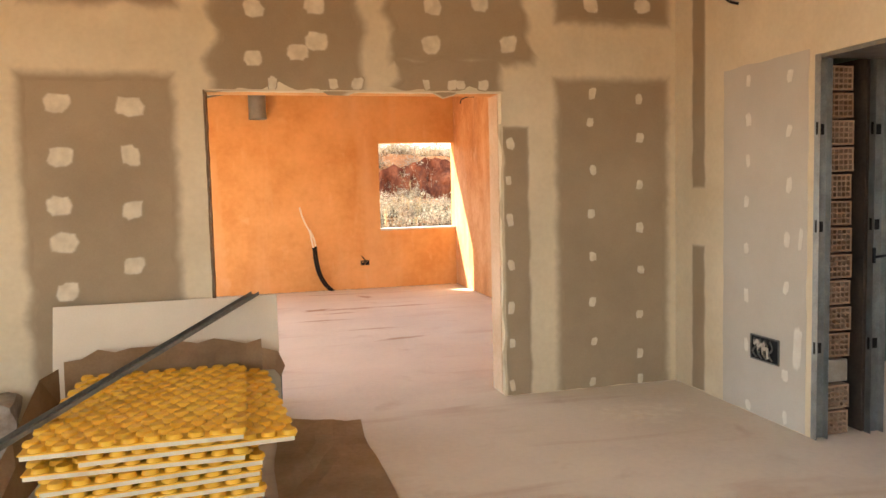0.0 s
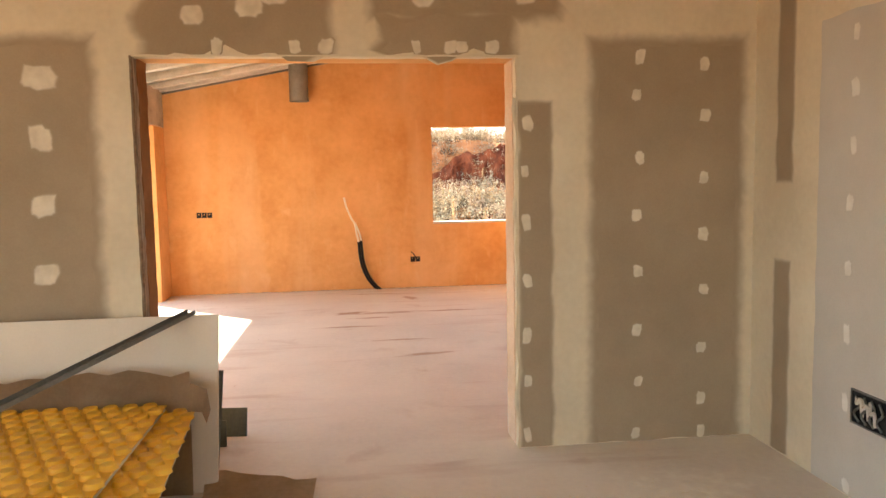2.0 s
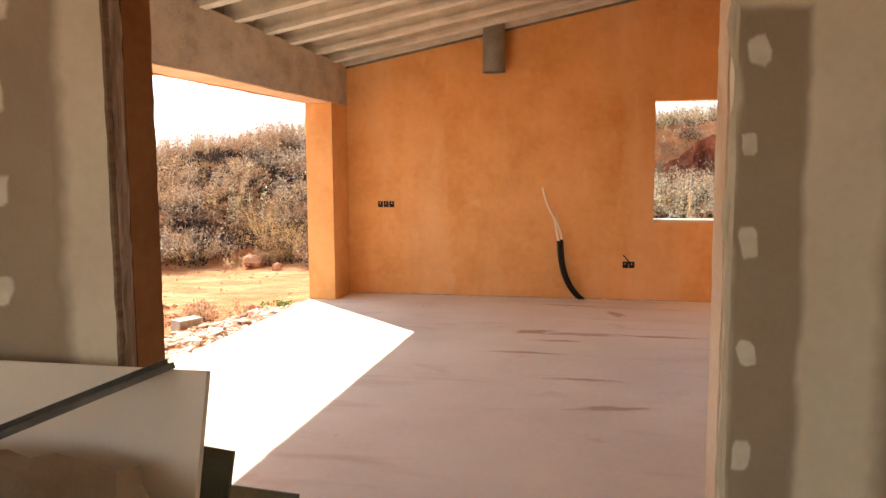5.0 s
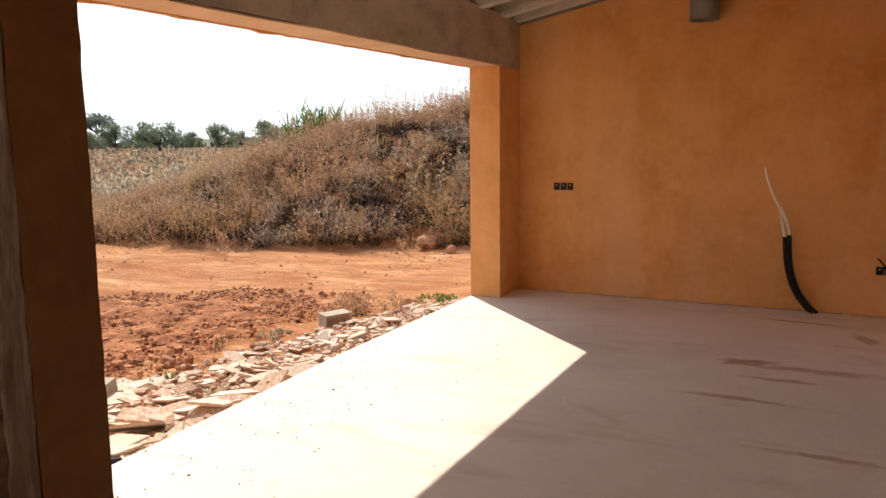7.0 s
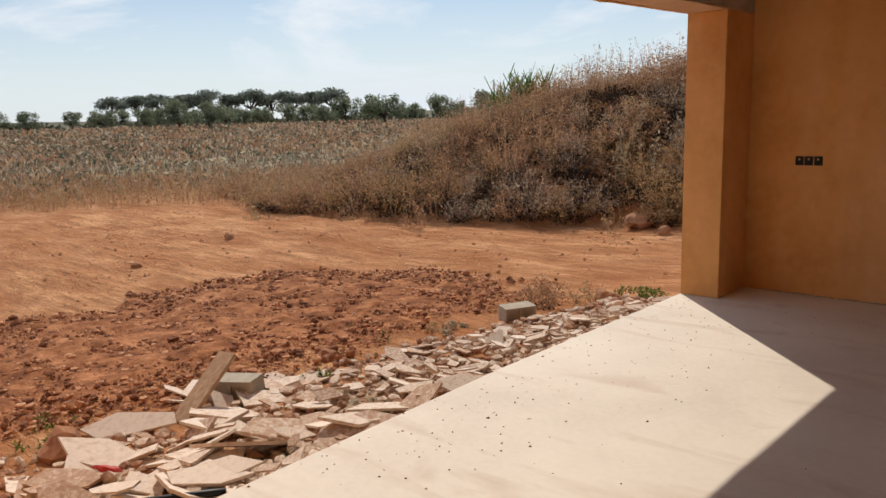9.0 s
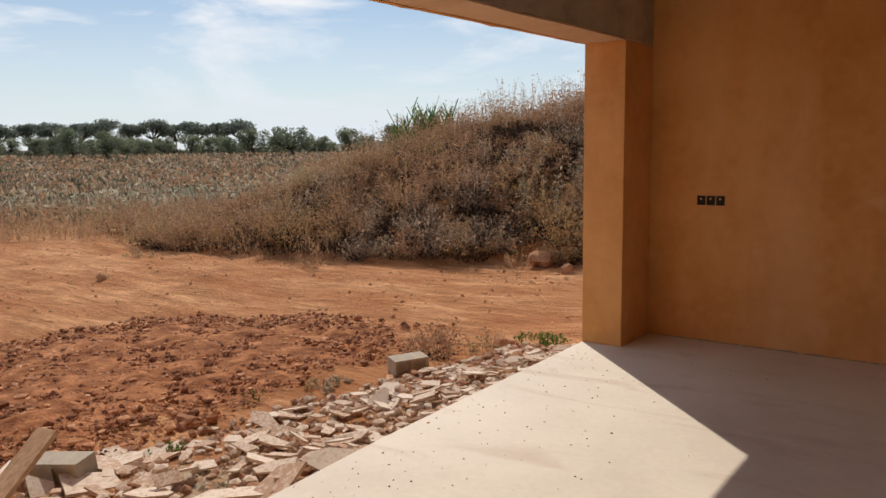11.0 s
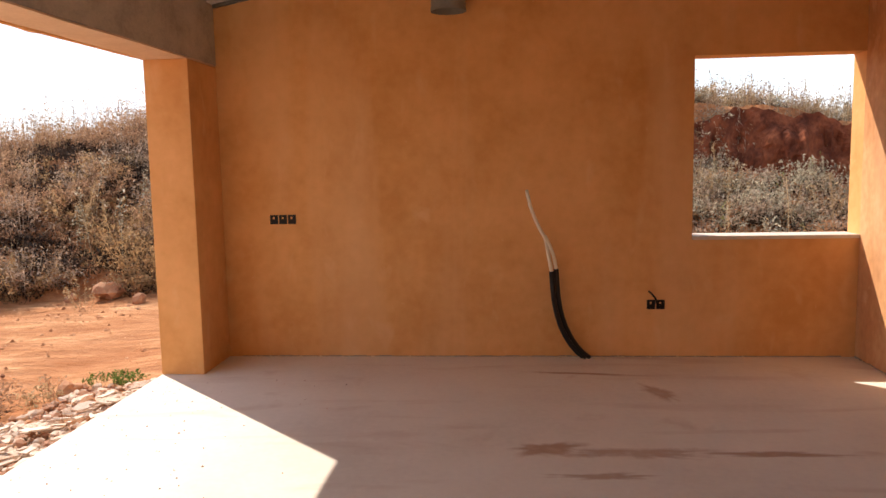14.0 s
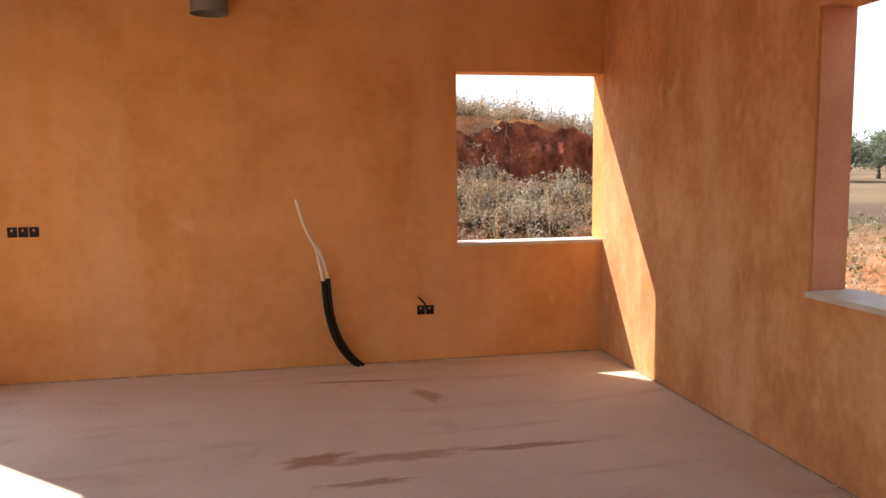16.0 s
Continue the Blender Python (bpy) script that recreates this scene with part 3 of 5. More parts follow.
box((-3.2, -3.6, 2.75), (1.6, -3.3, 3.3), b)
setting("wall_back", b, COMPOUND, "plastered wall with a wide opening to the garden", "wall")
b = box((-3.9, -3.6, 3.302), (3.34, 5.0, 3.5))
setting("ceiling_2", b, PLASTER_WHITE, "plain plastered ceiling", "ceiling")
b = box((3.345, -3.6, 3.302), (7.6, 5.2, 3.5))
setting("ceiling_3", b, COMPOUND, "plain plastered ceiling", "ceiling")
b = box((7.3, -3.3, 0), (7.6, 0.8, 3.3))
box((7.3, 0.8, 0), (7.6, 3.6, 0.9), b)
box((7.3, 0.8, 2.5), (7.6, 3.6, 3.3), b)
box((7.3, 3.6, 0), (7.6, 5.2, 3.3), b)
box((3.692, 4.94, 0), (7.3, 5.2, 3.3), b)
setting("wall_side_room", b, RENDER_COAT, "ochre rendered walls of the side room", "wall")
b = box((3.70, 4.90, 0), (7.3, 4.937, 0.98))
setting("wall_side_lining", b, GREEN_BOARD, "green board along the foot of the side room wall", "wall")


# ---- plasterboards, filler and lining details ----
def ragged(u0, u1, w0, w1, rng, rough=0.012, step=0.06):
    """The outline of a sheet whose edges are uneven where compound was drawn over them."""
    out = []
    for (a, c), (d, e) in (((u0, w0), (u1, w0)), ((u1, w0), (u1, w1)), ((u1, w1), (u0, w1)), ((u0, w1), (u0, w0))):
        k = max(2, int(math.hypot(d - a, e - c) / step))
        s = rng.random() * 90
        for i in range(k):
            t = i / k
            j = rough * noise.noise(Vector((s + i * 0.35, 0, 0))) * 1.6
            out.append((a + (d - a) * t + (j if a == d else 0), c + (e - c) * t + (j if c == e else 0)))
    return out


def feather(rings, axis, mat, parent, name, label="", fill=False):
    """Rings of a thin coat, each an outline with its cover and its level; fill closes the last one."""
    vs, fs, cover = [], [], []
    k = len(rings[0][0])
    for pts, c, level in rings:
        for p in pts:
            q = list(p)
            q.insert(axis, level)
            vs.append(tuple(q))
            cover.append(c)
    for r in range(len(rings) - 1):
        for i in range(k):
            j = (i + 1) % k
            fs.append((r * k + i, r * k + j, (r + 1) * k + j, (r + 1) * k + i))
    if fill:
        fs.append(tuple(range((len(rings) - 1) * k, len(rings) * k)))
    me = bpy.data.meshes.new(name)
    me.from_pydata(vs, [], fs)
    at = me.attributes.new("cover", "FLOAT", "POINT")
    at.data.foreach_set("value", cover)
    me.materials.append(mat)
    ob = new(name, me)
    if parent:
        ob.parent = parent
    if label:
        ob["label"] = label
    return ob


def sheet(u0, u1, w0, w1, axis, face, mat, parent, rng, rough=0.012):
    """A board showing through the compound on a wall at face, standing proud towards the room."""
    if mat is BOARD_GREY:
        g = 0.075 if u1 - u0 > 0.3 else 0.03
        low = 0.0 if w0 < 0.02 or 2.1 < w0 < 2.2 else g
        i = 0.35 * g
        inner = ragged(u0 + i, u1 - i, w0 + min(i, low), w1 - i, rng, rough)
        su, sw = (u1 - u0 + 2 * g) / (u1 - u0 - 2 * i), (w1 - w0 + g + low) / (w1 - w0 - i - min(i, low))
        outer = [(u0 - g + (u - u0 - i) * su, w0 - low + (w - w0 - min(i, low)) * sw) for u, w in inner]
        feather([(outer, 0.0, face - 0.0006), (inner, 1.0, face - 0.0028)], axis, BOARD_EDGE, parent, "thin_filler", "board edge under compound drawn out to nothing")
        return part("plasterboard", prism(inner, axis, face - 0.003, face + 0.001), mat, parent)
    return part("plasterboard", prism(ragged(u0, u1, w0, w1, rng, rough), axis, face - 0.003, face + 0.001), mat, parent)


rng = random.Random(21)
for u0, u1, w0, w1 in ((-1.185, -0.33, 0.0, 2.24), (-0.05, 0.872, 2.172, 3.28), (1.112, 2.045, 2.384, 3.28), (1.112, 1.847, 2.17, 2.384), (2.30, 3.15, 2.675, 3.28),
                       (-1.13, -0.302, 2.70, 3.28), (1.88, 2.05, 0.004, 1.914), (2.295, 3.14, 0.004, 2.24)):
    sheet(u0, u1, w0, w1, 1, DOOR_Y, BOARD_GREY, lining, rng, 0.05 if -0.1 < u0 < 1.2 else 0.02 if u0 < 1 else 0.01)
for u0, u1, w0, w1, mat in ((4.57, 4.70, 1.476, 2.9, BOARD_GREY), (4.57, 4.70, 0.01, 1.04, BOARD_GREY), (3.55, 4.34, 0.004, 2.235, BOARD_PALE), (2.5, 3.45, 2.62, 3.2, BOARD_GREY), (3.85, 4.37, 2.75, 3.2, BOARD_GREY)):
    sheet(u0, u1, w0, w1, 0, RX, mat, lining_e, rng, 0.006)


def dab(u, w, axis, face, su, sw, rng, parent):
    """A dab of filler over a screw, drawn with a knife."""
    k = 15
    lean = rng.uniform(-0.35, 0.35)
    rings = [[], [], []]
    for i in range(k):
        a = 2 * math.pi * i / k
        r = rng.uniform(0.85, 1.1)
        x = su * r * math.copysign(abs(math.cos(a)) ** 0.6, math.cos(a))
        z = sw * r * math.copysign(abs(math.sin(a)) ** 0.6, math.sin(a))
        for ring, f in zip(rings, (1.18, 0.82, 0.4)):
            ring.append((u + (x + lean * z * 0.6) * f, w + z * f))
    feather([(rings[0], 0.0, face - 0.0034), (rings[1], 0.85 + 0.15 * rng.random(), face - 0.005), (rings[2], 1.0, face - 0.006)], axis, DAB_PALE if axis == 0 else DAB_GREY, parent, "filler_dab", "", True)


rng = random.Random(5)
for u, w in ((-0.982, 2.076), (-0.566, 2.06), (-0.978, 1.755), (-0.582, 1.757), (-1.002, 1.453), (-0.583, 1.416), (-0.984, 1.227), (-0.592, 1.068), (-0.985, 0.922)):
    dab(u, w, 1, DOOR_Y, rng.uniform(0.055, 0.085), rng.uniform(0.05, 0.065), rng, lining)
rows_f = [2.15, 1.945, 1.60, 1.285, 0.97, 0.635, 0.34, 0.04]
for k, w in enumerate(rows_f):
    dab(2.548 + rng.uniform(-0.012, 0.012), w + 0.01, 1, DOOR_Y, rng.uniform(0.022, 0.034), rng.uniform(0.028, 0.046), rng, lining)
    dab(2.928 + rng.uniform(-0.008, 0.008), w - (0.03 if k == 0 else 0.105 if k < 7 else 0), 1, DOOR_Y, rng.uniform(0.022, 0.034), rng.uniform(0.03, 0.046), rng, lining)
for u, w in ((1.924, 1.806), (1.907, 1.548), (1.914, 1.268), (1.917, 0.946), (1.911, 0.637), (1.915, 0.382), (1.909, 0.077)):
    dab(u, w, 1, DOOR_Y, rng.uniform(0.02, 0.03), rng.uniform(0.035, 0.05), rng, lining)
for u, w in ((0.203, 2.681), (0.594, 2.72), (0.19, 2.372), (0.474, 2.413), (0.596, 2.481), (1.384, 2.734), (1.369, 2.478), (1.925, 2.491), (2.55, 2.783), (2.962, 2.79), (1.72, 2.77)):
    dab(u, w, 1, DOOR_Y, rng.uniform(0.05, 0.07), rng.uniform(0.05, 0.065), rng, lining)
for u in (0.303, 0.697, 0.856, 1.329, 1.51, 1.57, 1.733):
    dab(u, 2.21, 1, DOOR_Y, rng.uniform(0.02, 0.04), rng.uniform(0.03, 0.045), rng, lining)
for u, w in ((4.083, 2.137), (3.701, 2.111), (4.081, 1.892), (3.705, 1.789), (4.084, 1.634), (3.7, 1.47), (4.098, 1.37), (4.095, 1.068), (3.715, 1.144), (4.092, 0.762), (3.72, 0.854),
             (4.09, 0.44), (4.068, 0.046), (3.719, 0.057), (3.722, 0.319), (3.60, 0.58)):
    dab(u, w, 0, RX, rng.uniform(0.02, 0.032), rng.uniform(0.035, 0.05), rng, lining_e)

for u, w, su, sw in ((3.62, 0.50, 0.035, 0.12), (3.60, 1.15, 0.018, 0.07)):
    dab(u, w, 0, RX, su, sw, rng, lining_e)

# box cut into the lining of the right wall, with loose wires in it
ib = thing("junction_box", "empty black junction box recessed in a plasterboard wall", "junction box")
bx = box((RX - 0.0065, 3.775, 0.368), (RX - 0.003, 4.035, 0.518))
part("box_back", bx, BLACK, ib, "black recess")
bx = None
for lo, hi in (((3.77, 0.363), (4.04, 0.37)), ((3.77, 0.516), (4.04, 0.523)), ((3.77, 0.37), (3.777, 0.516)), ((4.033, 0.37), (4.04, 0.516))):
    bx = box((RX - 0.012, lo[0], lo[1]), (RX - 0.0025, hi[0], hi[1]), bx)
part("box_rim", bx, DARK_STEEL, ib)
for k in range(4):
    y = 3.83 + 0.05 * k
    part("loose_wire", tube(smooth_path([(RX - 0.01, y, 0.38), (RX - 0.022, y + 0.02, 0.42), (RX - 0.02, y - 0.015, 0.46), (RX - 0.01, y + 0.02, 0.50)], 4), 0.006, None, 6), DARK_STEEL, ib)
for k in range(3):
    y = 3.97 - 0.045 * k
    part("pale_wire", tube(smooth_path([(RX - 0.008, y + 0.03, 0.49), (RX - 0.03, y, 0.47 - 0.01 * k), (RX - 0.034, y - 0.03, 0.50 - 0.02 * k), (RX - 0.02, y - 0.02, 0.44 - 0.02 * k), (RX - 0.008, y - 0.01, 0.41)], 5), 0.008, None, 7), BOARD_PALE, ib, "pale grey cable loop")

# steel studs and hollow bricks at the end of the thick wall
def stud(x0, x1, y):
    s = thing("steel_stud", "galvanised steel stud framing a doorway", "stud", "studs of the doorway")
    c = prism([(x0, y - 0.045), (x0 + 0.004, y - 0.045), (x0 + 0.004, y - 0.006), (x1 - 0.004, y - 0.006), (x1 - 0.004, y - 0.045), (x1, y - 0.045), (x1, y), (x0, y)], 2, 0.0, 2.195)
    part("channel", c, STEEL, s)
    for z in (0.5, 1.2, 1.75):
        part("slot", box((x0 - 0.002, y - 0.030, z), (x0 + 0.0015, y - 0.014, z + 0.07), None, 0.0008), BLACK, s)
        part("slot", box((x0 + 0.02, y - 0.0085, z), (x1 - 0.02, y - 0.0055, z + 0.06), None, 0.0008), BLACK, s)


stud(3.225, 3.305, RY - 0.001)
stud(3.60, 3.695, RY - 0.001)
head = box((3.23, 2.41, 2.17), (3.69, 3.45, 2.193))
tagged(part("steel_track", head, STEEL), "galvanised steel track over a doorway", "track")

brick_bm = bmesh.new()
bw, bh = 0.172, 0.138
cols, rws = 5, 4
xs = [-bw / 2]
for c in range(cols):
    x = -bw / 2 + 0.012 + c * (bw - 0.024 + 0.008) / cols
    xs += [x, x + (bw - 0.024 + 0.008) / cols - 0.008]
xs.append(bw / 2)
zs = [0.0]
for r in range(rws):
    z = 0.011 + r * (bh - 0.022 + 0.008) / rws
    zs += [z, z + (bh - 0.022 + 0.008) / rws - 0.008]
zs.append(bh)
for i in range(len(xs) - 1):
    for j in range(len(zs) - 1):
        hole = i % 2 == 1 and j % 2 == 1
        q = [(xs[i], zs[j]), (xs[i + 1], zs[j]), (xs[i + 1], zs[j + 1]), (xs[i], zs[j + 1])]
        if hole:
            near = [brick_bm.verts.new((x, 0, z)) for x, z in q]
            deep = [brick_bm.verts.new((x, 0.24, z)) for x, z in q]
            for k in range(4):
                brick_bm.faces.new((near[k], near[(k + 1) % 4], deep[(k + 1) % 4], deep[k]))
            brick_bm.faces.new(deep)
        else:
            brick_bm.faces.new([brick_bm.verts.new((x, 0, z)) for x, z in q])
bmesh.ops.remove_doubles(brick_bm, verts=brick_bm.verts, dist=1e-5)
box((-bw / 2, 0.241, 0), (bw / 2, 0.25, bh), brick_bm)
for lo, hi in (((-bw / 2, 0.0005, 0), (-bw / 2 + 0.004, 0.24, bh)), ((bw / 2 - 0.004, 0.0005, 0), (bw / 2, 0.24, bh)), ((-bw / 2 + 0.004, 0.0005, 0), (bw / 2 - 0.004, 0.24, 0.004)), ((-bw / 2 + 0.004, 0.0005, bh - 0.004), (bw / 2 - 0.004, 0.24, bh))):
    box(lo, hi, brick_bm)
brick_me = mesh_of("brick", brick_bm, BRICK)
rng = random.Random(3)
z = 0.006
for k in range(14):
    if k != 2:
        br = new("brick", brick_me)
        br.parent = wall_brick
        br.matrix_basis = pose(3.405 + rng.uniform(-0.006, 0.006), RY - 0.002 + rng.uniform(0, 0.008), z, 0, rng.uniform(-1, 1), rng.uniform(-2, 2))
    else:
        part("mortar_course", box((3.322, RY + 0.008, z), (3.488, RY + 0.25, z + 0.135), None, 0.012), MORTAR, wall_brick, "course filled with grey mortar")
    z += 0.1535
dh = thing("door_handle", "black lever handle beside a doorway", "door handle")
part("lever", tube([(3.605, RY - 0.055, 1.045), (3.70, RY - 0.057, 1.05)], 0.008, None, 8), BLACK, dh)
part("rose", box((3.592, RY - 0.058, 1.01), (3.608, RY - 0.0455, 1.10), None, 0.003), BLACK, dh)
wi = tube(smooth_path([(RX - 0.004, 4.19, 2.64), (RX - 0.03, 4.25, 2.67), (RX - 0.03, 4.30, 2.71), (RX - 0.004, 4.33, 2.76)], 5), 0.009, None, 6)
tagged(part("cable_end", wi, BLACK), "black cable end sticking out of a wall", "cable")
wi = tube(smooth_path([(EAST + 0.002, 10.30, 2.81), (EAST - 0.03, 10.5, 2.835), (EAST - 0.03, 10.85, 2.84), (EAST + 0.002, 11.02, 2.80)], 5), 0.009, None, 6)
tagged(part("cable_loop", wi, BLACK), "short black cable loop on an ochre wall", "cable")

# ---- first room: stacked building stuff ----
# white board leaning on the wall
lean = math.degrees(math.atan2(0.22, 0.84))
bd = box((-1.07, 0, 0), (0.25, 0.026, 0.875), None, 0.003)
rng = random.Random(12)
m_board = pose(0.02, 4.60, 0.0, -lean, 0, 0.0)
big_board = thing("leaning_board", "white plasterboard sheets leaning near a doorway", "plasterboard sheet", m=m_board)
part("sheet", bd, BOARD_WHITE, big_board)
bd = box((-1.06, 0.028, 0), (0.235, 0.041, 0.862), None, 0.002)
part("sheet", bd, BOARD_WHITE, big_board)

# stack of yellow knob plates for underfloor heating
PW, PL = 0.90, 1.37
plate = box((-PW / 2, -PL / 2, 0.020), (PW / 2, PL / 2, 0.027), None, 0.002)
knobs = bmesh.new()
nx, ny = 10, 16
for i in range(nx):
    for j in range(ny):
        cx = -PW / 2 + PW * (i + (0.27 if j % 2 else 0.73)) / nx
        cy = -PL / 2 + PL * (j + 0.5) / ny
        r0, r1, h = 0.038, 0.030, 0.019
        ring = []
        for rr, z in ((r0, 0.027), (r0 * 0.88, 0.027 + h * 0.7), (r1, 0.027 + h)):
            ring.append([knobs.verts.new((cx + rr * math.cos(a), cy + rr * math.sin(a), z)) for a in [2 * math.pi * k / 10 for k in range(10)]])
        for a0, a1 in zip(ring, ring[1:]):
            for k in range(10):
                knobs.faces.new((a0[k], a0[(k + 1) % 10], a1[(k + 1) % 10], a1[k])).smooth = True
        knobs.faces.new(ring[-1])
plate_me = mesh_of("plate", plate, YELLOW)
knob_me = mesh_of("knob_relief", knobs, YELLOW)
foam_me = mesh_of("foam_layer", box((-PW / 2 + 0.006, -PL / 2 + 0.006, 0.0), (PW / 2 - 0.006, PL / 2 - 0.006, 0.0195), None, 0.002), FOAM)
rng = random.Random(31)
z = 0.004
for k in range(10):
    top = k == 9
    turn = rng.uniform(-2.5, 2.5)
    dx, dy = rng.uniform(-0.025, 0.025), rng.uniform(-0.015, 0.015)
    if k < 7:
        turn += 5.0
        dx -= 0.02
    if k == 8:
        turn, dx, dy = 4.5, 0.15, 0.02
    if top:
        turn, dx, dy = 0.3, -0.022, 0.0
    p = thing("knob_plate", "yellow knobbed underfloor heating plate with white foam back", "heating plate", "stacked heating plates", m=pose(-0.37 + dx, 3.89 + dy, z, 0, 0, turn))
    for nm, me in (("plate", plate_me), ("foam_layer", foam_me), ("knob_relief", knob_me)):
        o = new(nm, me)
        o.parent = p
        if nm == "knob_relief":
            o["kind"] = "stuff"
    z += 0.0472

# torn cardboard carton round the stack
ct = thing("carton", "torn brown cardboard carton round the stacked plates", "carton")


def flap(points, thick, name, label=""):
    """A bent cardboard panel through rows of points."""
    c = bmesh.new()
    grid = [[c.verts.new(p) for p in r] for r in points]
    for r0, r1 in zip(grid, grid[1:]):
        for k in range(len(r0) - 1):
            c.faces.new((r0[k], r0[k + 1], r1[k + 1], r1[k]))
    bmesh.ops.solidify(c, geom=list(c.faces), thickness=thick)
    part(name, c, CARDBOARD, ct, label)


rng = random.Random(2)
rws_ = []
for j in range(4):
    rws_.append([(-0.96 + 1.12 * i / 12, 4.565 + 0.012 * math.sin(i * 1.3) + 0.015 * j, (0.545 + 0.055 * noise.noise(Vector((i * 0.5, 3, 0))) + 0.06 * (i > 1)) * j / 3 + 0.003) for i in range(13)])
flap(rws_, 0.005, "back_panel")
flap([[(0.16, 4.57, 0.42), (0.23, 4.51, 0.43), (0.265, 4.43, 0.40)], [(0.16, 4.61, 0.55), (0.255, 4.52, 0.54), (0.29, 4.41, 0.47)]], 0.005, "side_flap")
flap([[(-0.98, 4.56, 0.004), (-1.01, 4.2, 0.004), (-1.02, 3.8, 0.004), (-1.0, 3.3, 0.004)], [(-0.98, 4.57, 0.30), (-1.01, 4.25, 0.26), (-1.03, 3.85, 0.2), (-1.04, 3.4, 0.05)], [(-0.98, 4.57, 0.52), (-1.04, 4.4, 0.5), (-1.08, 4.0, 0.3), (-1.14, 3.5, 0.09)]], 0.005, "side_panel")
# cardboard lying on the floor
fl = bmesh.new()
rng = random.Random(17)
pts = []
for j in range(9):
    row = []
    for i in range(7):
        x = 0.20 + 0.54 * i / 6 + 0.05 * noise.noise(Vector((i * 0.6, j * 0.4, 1)))
        y = 3.1 + 1.62 * j / 8 - 0.16 * (i / 6) + 0.05 * noise.noise(Vector((i * 0.5, j * 0.5, 7)))
        z = 0.012 + 0.03 * abs(noise.noise(Vector((i * 0.45, j * 0.45, 3)))) + (0.035 if j == 8 else 0)
        row.append((x, y, z))
    pts.append(row)
grid = [[fl.verts.new(p) for p in r] for r in pts]
for r0, r1 in zip(grid, grid[1:]):
    for k in range(6):
        fl.faces.new((r0[k], r0[k + 1], r1[k + 1], r1[k]))
bmesh.ops.solidify(fl, geom=list(fl.faces), thickness=0.007)
tagged(part("cardboard_sheet", fl, material("worn_cardboard", (0.66, 0.48, 0.30), (0.50, 0.345, 0.20), 3, 40, 0.9, 0.4, depth=0.006)), "crumpled brown cardboard sheet on the floor", "cardboard")

# steel angle lying across the stack
tip, end = Vector((0.138, 4.835, 0.852)), Vector((-1.27, 3.00, 0.318))
ax = (end - tip)
ln = ax.length
rot = ax.to_track_quat("X", "Z").to_matrix().to_4x4()
pr = box((0, -0.030, 0.0), (ln, 0.030, 0.003))
box((0, -0.030, 0.003), (ln, -0.027, 0.022), pr)
box((0, 0.027, 0.003), (ln, 0.030, 0.022), pr)
pr.transform(Matrix.Translation(tip) @ rot)
tagged(part("steel_profile", pr, DARK_STEEL), "grey steel channel lying across stacked plates", "steel channel")

# offcuts behind the leaning board
def offcut(lo, hi, m, label):
    o = thing("board_offcut", label, "board offcut", "offcuts by the doorway", m=m)
    part("sheet", box(lo, hi, None, 0.002), OFFCUT, o)


offcut((-0.16, 0, 0), (0.02, 0.016, 0.52), pose(0.20, 4.90, 0.0, -14, 0, -12), "grey-green plasterboard offcut leaning in a doorway")
offcut((-0.28, 0, 0), (0.10, 0.016, 0.17), pose(0.20, 5.42, 0.0, -12, 0, -6), "low grey-green plasterboard offcut on the floor")
offcut((-0.2, 0, 0), (0.06, 0.016, 0.15), pose(0.15, 5.24, 0.0, -10, 0, 4), "low grey-green plasterboard offcut on the floor")
rg = lump(0.09, random.Random(9), 0.8, 2)
rg.transform(pose(0.12, 5.02, 0.0))
tagged(part("rag", rg, BAG_MAT), "crumpled pale rag on the floor", "rag")

# paper sack by the wall
sk = thing("paper_sack", "half-empty printed paper sack by the wall", "sack", m=pose(-1.47, 4.70, 0, 0, 0, 14))
s = box((-0.24, -0.17, 0), (0.22, 0.17, 0.34), None, 0.05)
bmesh.ops.subdivide_edges(s, edges=list(s.edges), cuts=3, use_grid_fill=True)
for v in s.verts:
    v.co += Vector((1, 1, 0.7)) * 0.03 * noise.noise(v.co * 9)
part("sack_body", s, BAG_MAT, sk)
part("print", box((-0.06, -0.196, 0.06), (0.06, -0.18, 0.27), None, 0.004), BAG_PRINT, sk, "dark red printed panel")

# pale dust swept together on the floor
rng = random.Random(14)
vs, fs = [], []
for k in range(160):
    a, r = rng.uniform(0, 6.283), abs(rng.gauss(0, 0.16))
    x, y, q = 2.5 + 1.5 * r * math.cos(a), 4.22 + r * math.sin(a), rng.uniform(0.002, 0.006)
    i = len(vs)
    vs += [(x - q, y - q, 0.0005), (x + q, y - q * 0.6, 0.0005), (x + q * 0.5, y + q, 0.0005), (x, y, q * 0.8)]
    fs += [(i, i + 1, i + 3), (i + 1, i + 2, i + 3), (i + 2, i, i + 3)]
stuff("plaster_crumbs", vs, fs, COMPOUND, "pale plaster crumbs on the floor", "debris")

out = []
for k in range(36):
    a = 2 * math.pi * k / 36
    q = 0.7 + 0.6 * abs(noise.noise(Vector((math.cos(a) * 1.7, math.sin(a) * 1.7, 4))))
    out.append((2.52 + 0.62 * q * math.cos(a), 4.30 + 0.42 * q * math.sin(a)))
ob = feather([(out, 0.0, 0.0003), ([(2.52 + (x - 2.52) * 0.4, 4.3 + (y - 4.3) * 0.4) for x, y in out], 0.6, 0.0009)], 2, DUST_FILM, None, "plaster_dust", "", True)
tagged(ob, "pale plaster dust spread on the screed floor", "dust", kind="stuff")

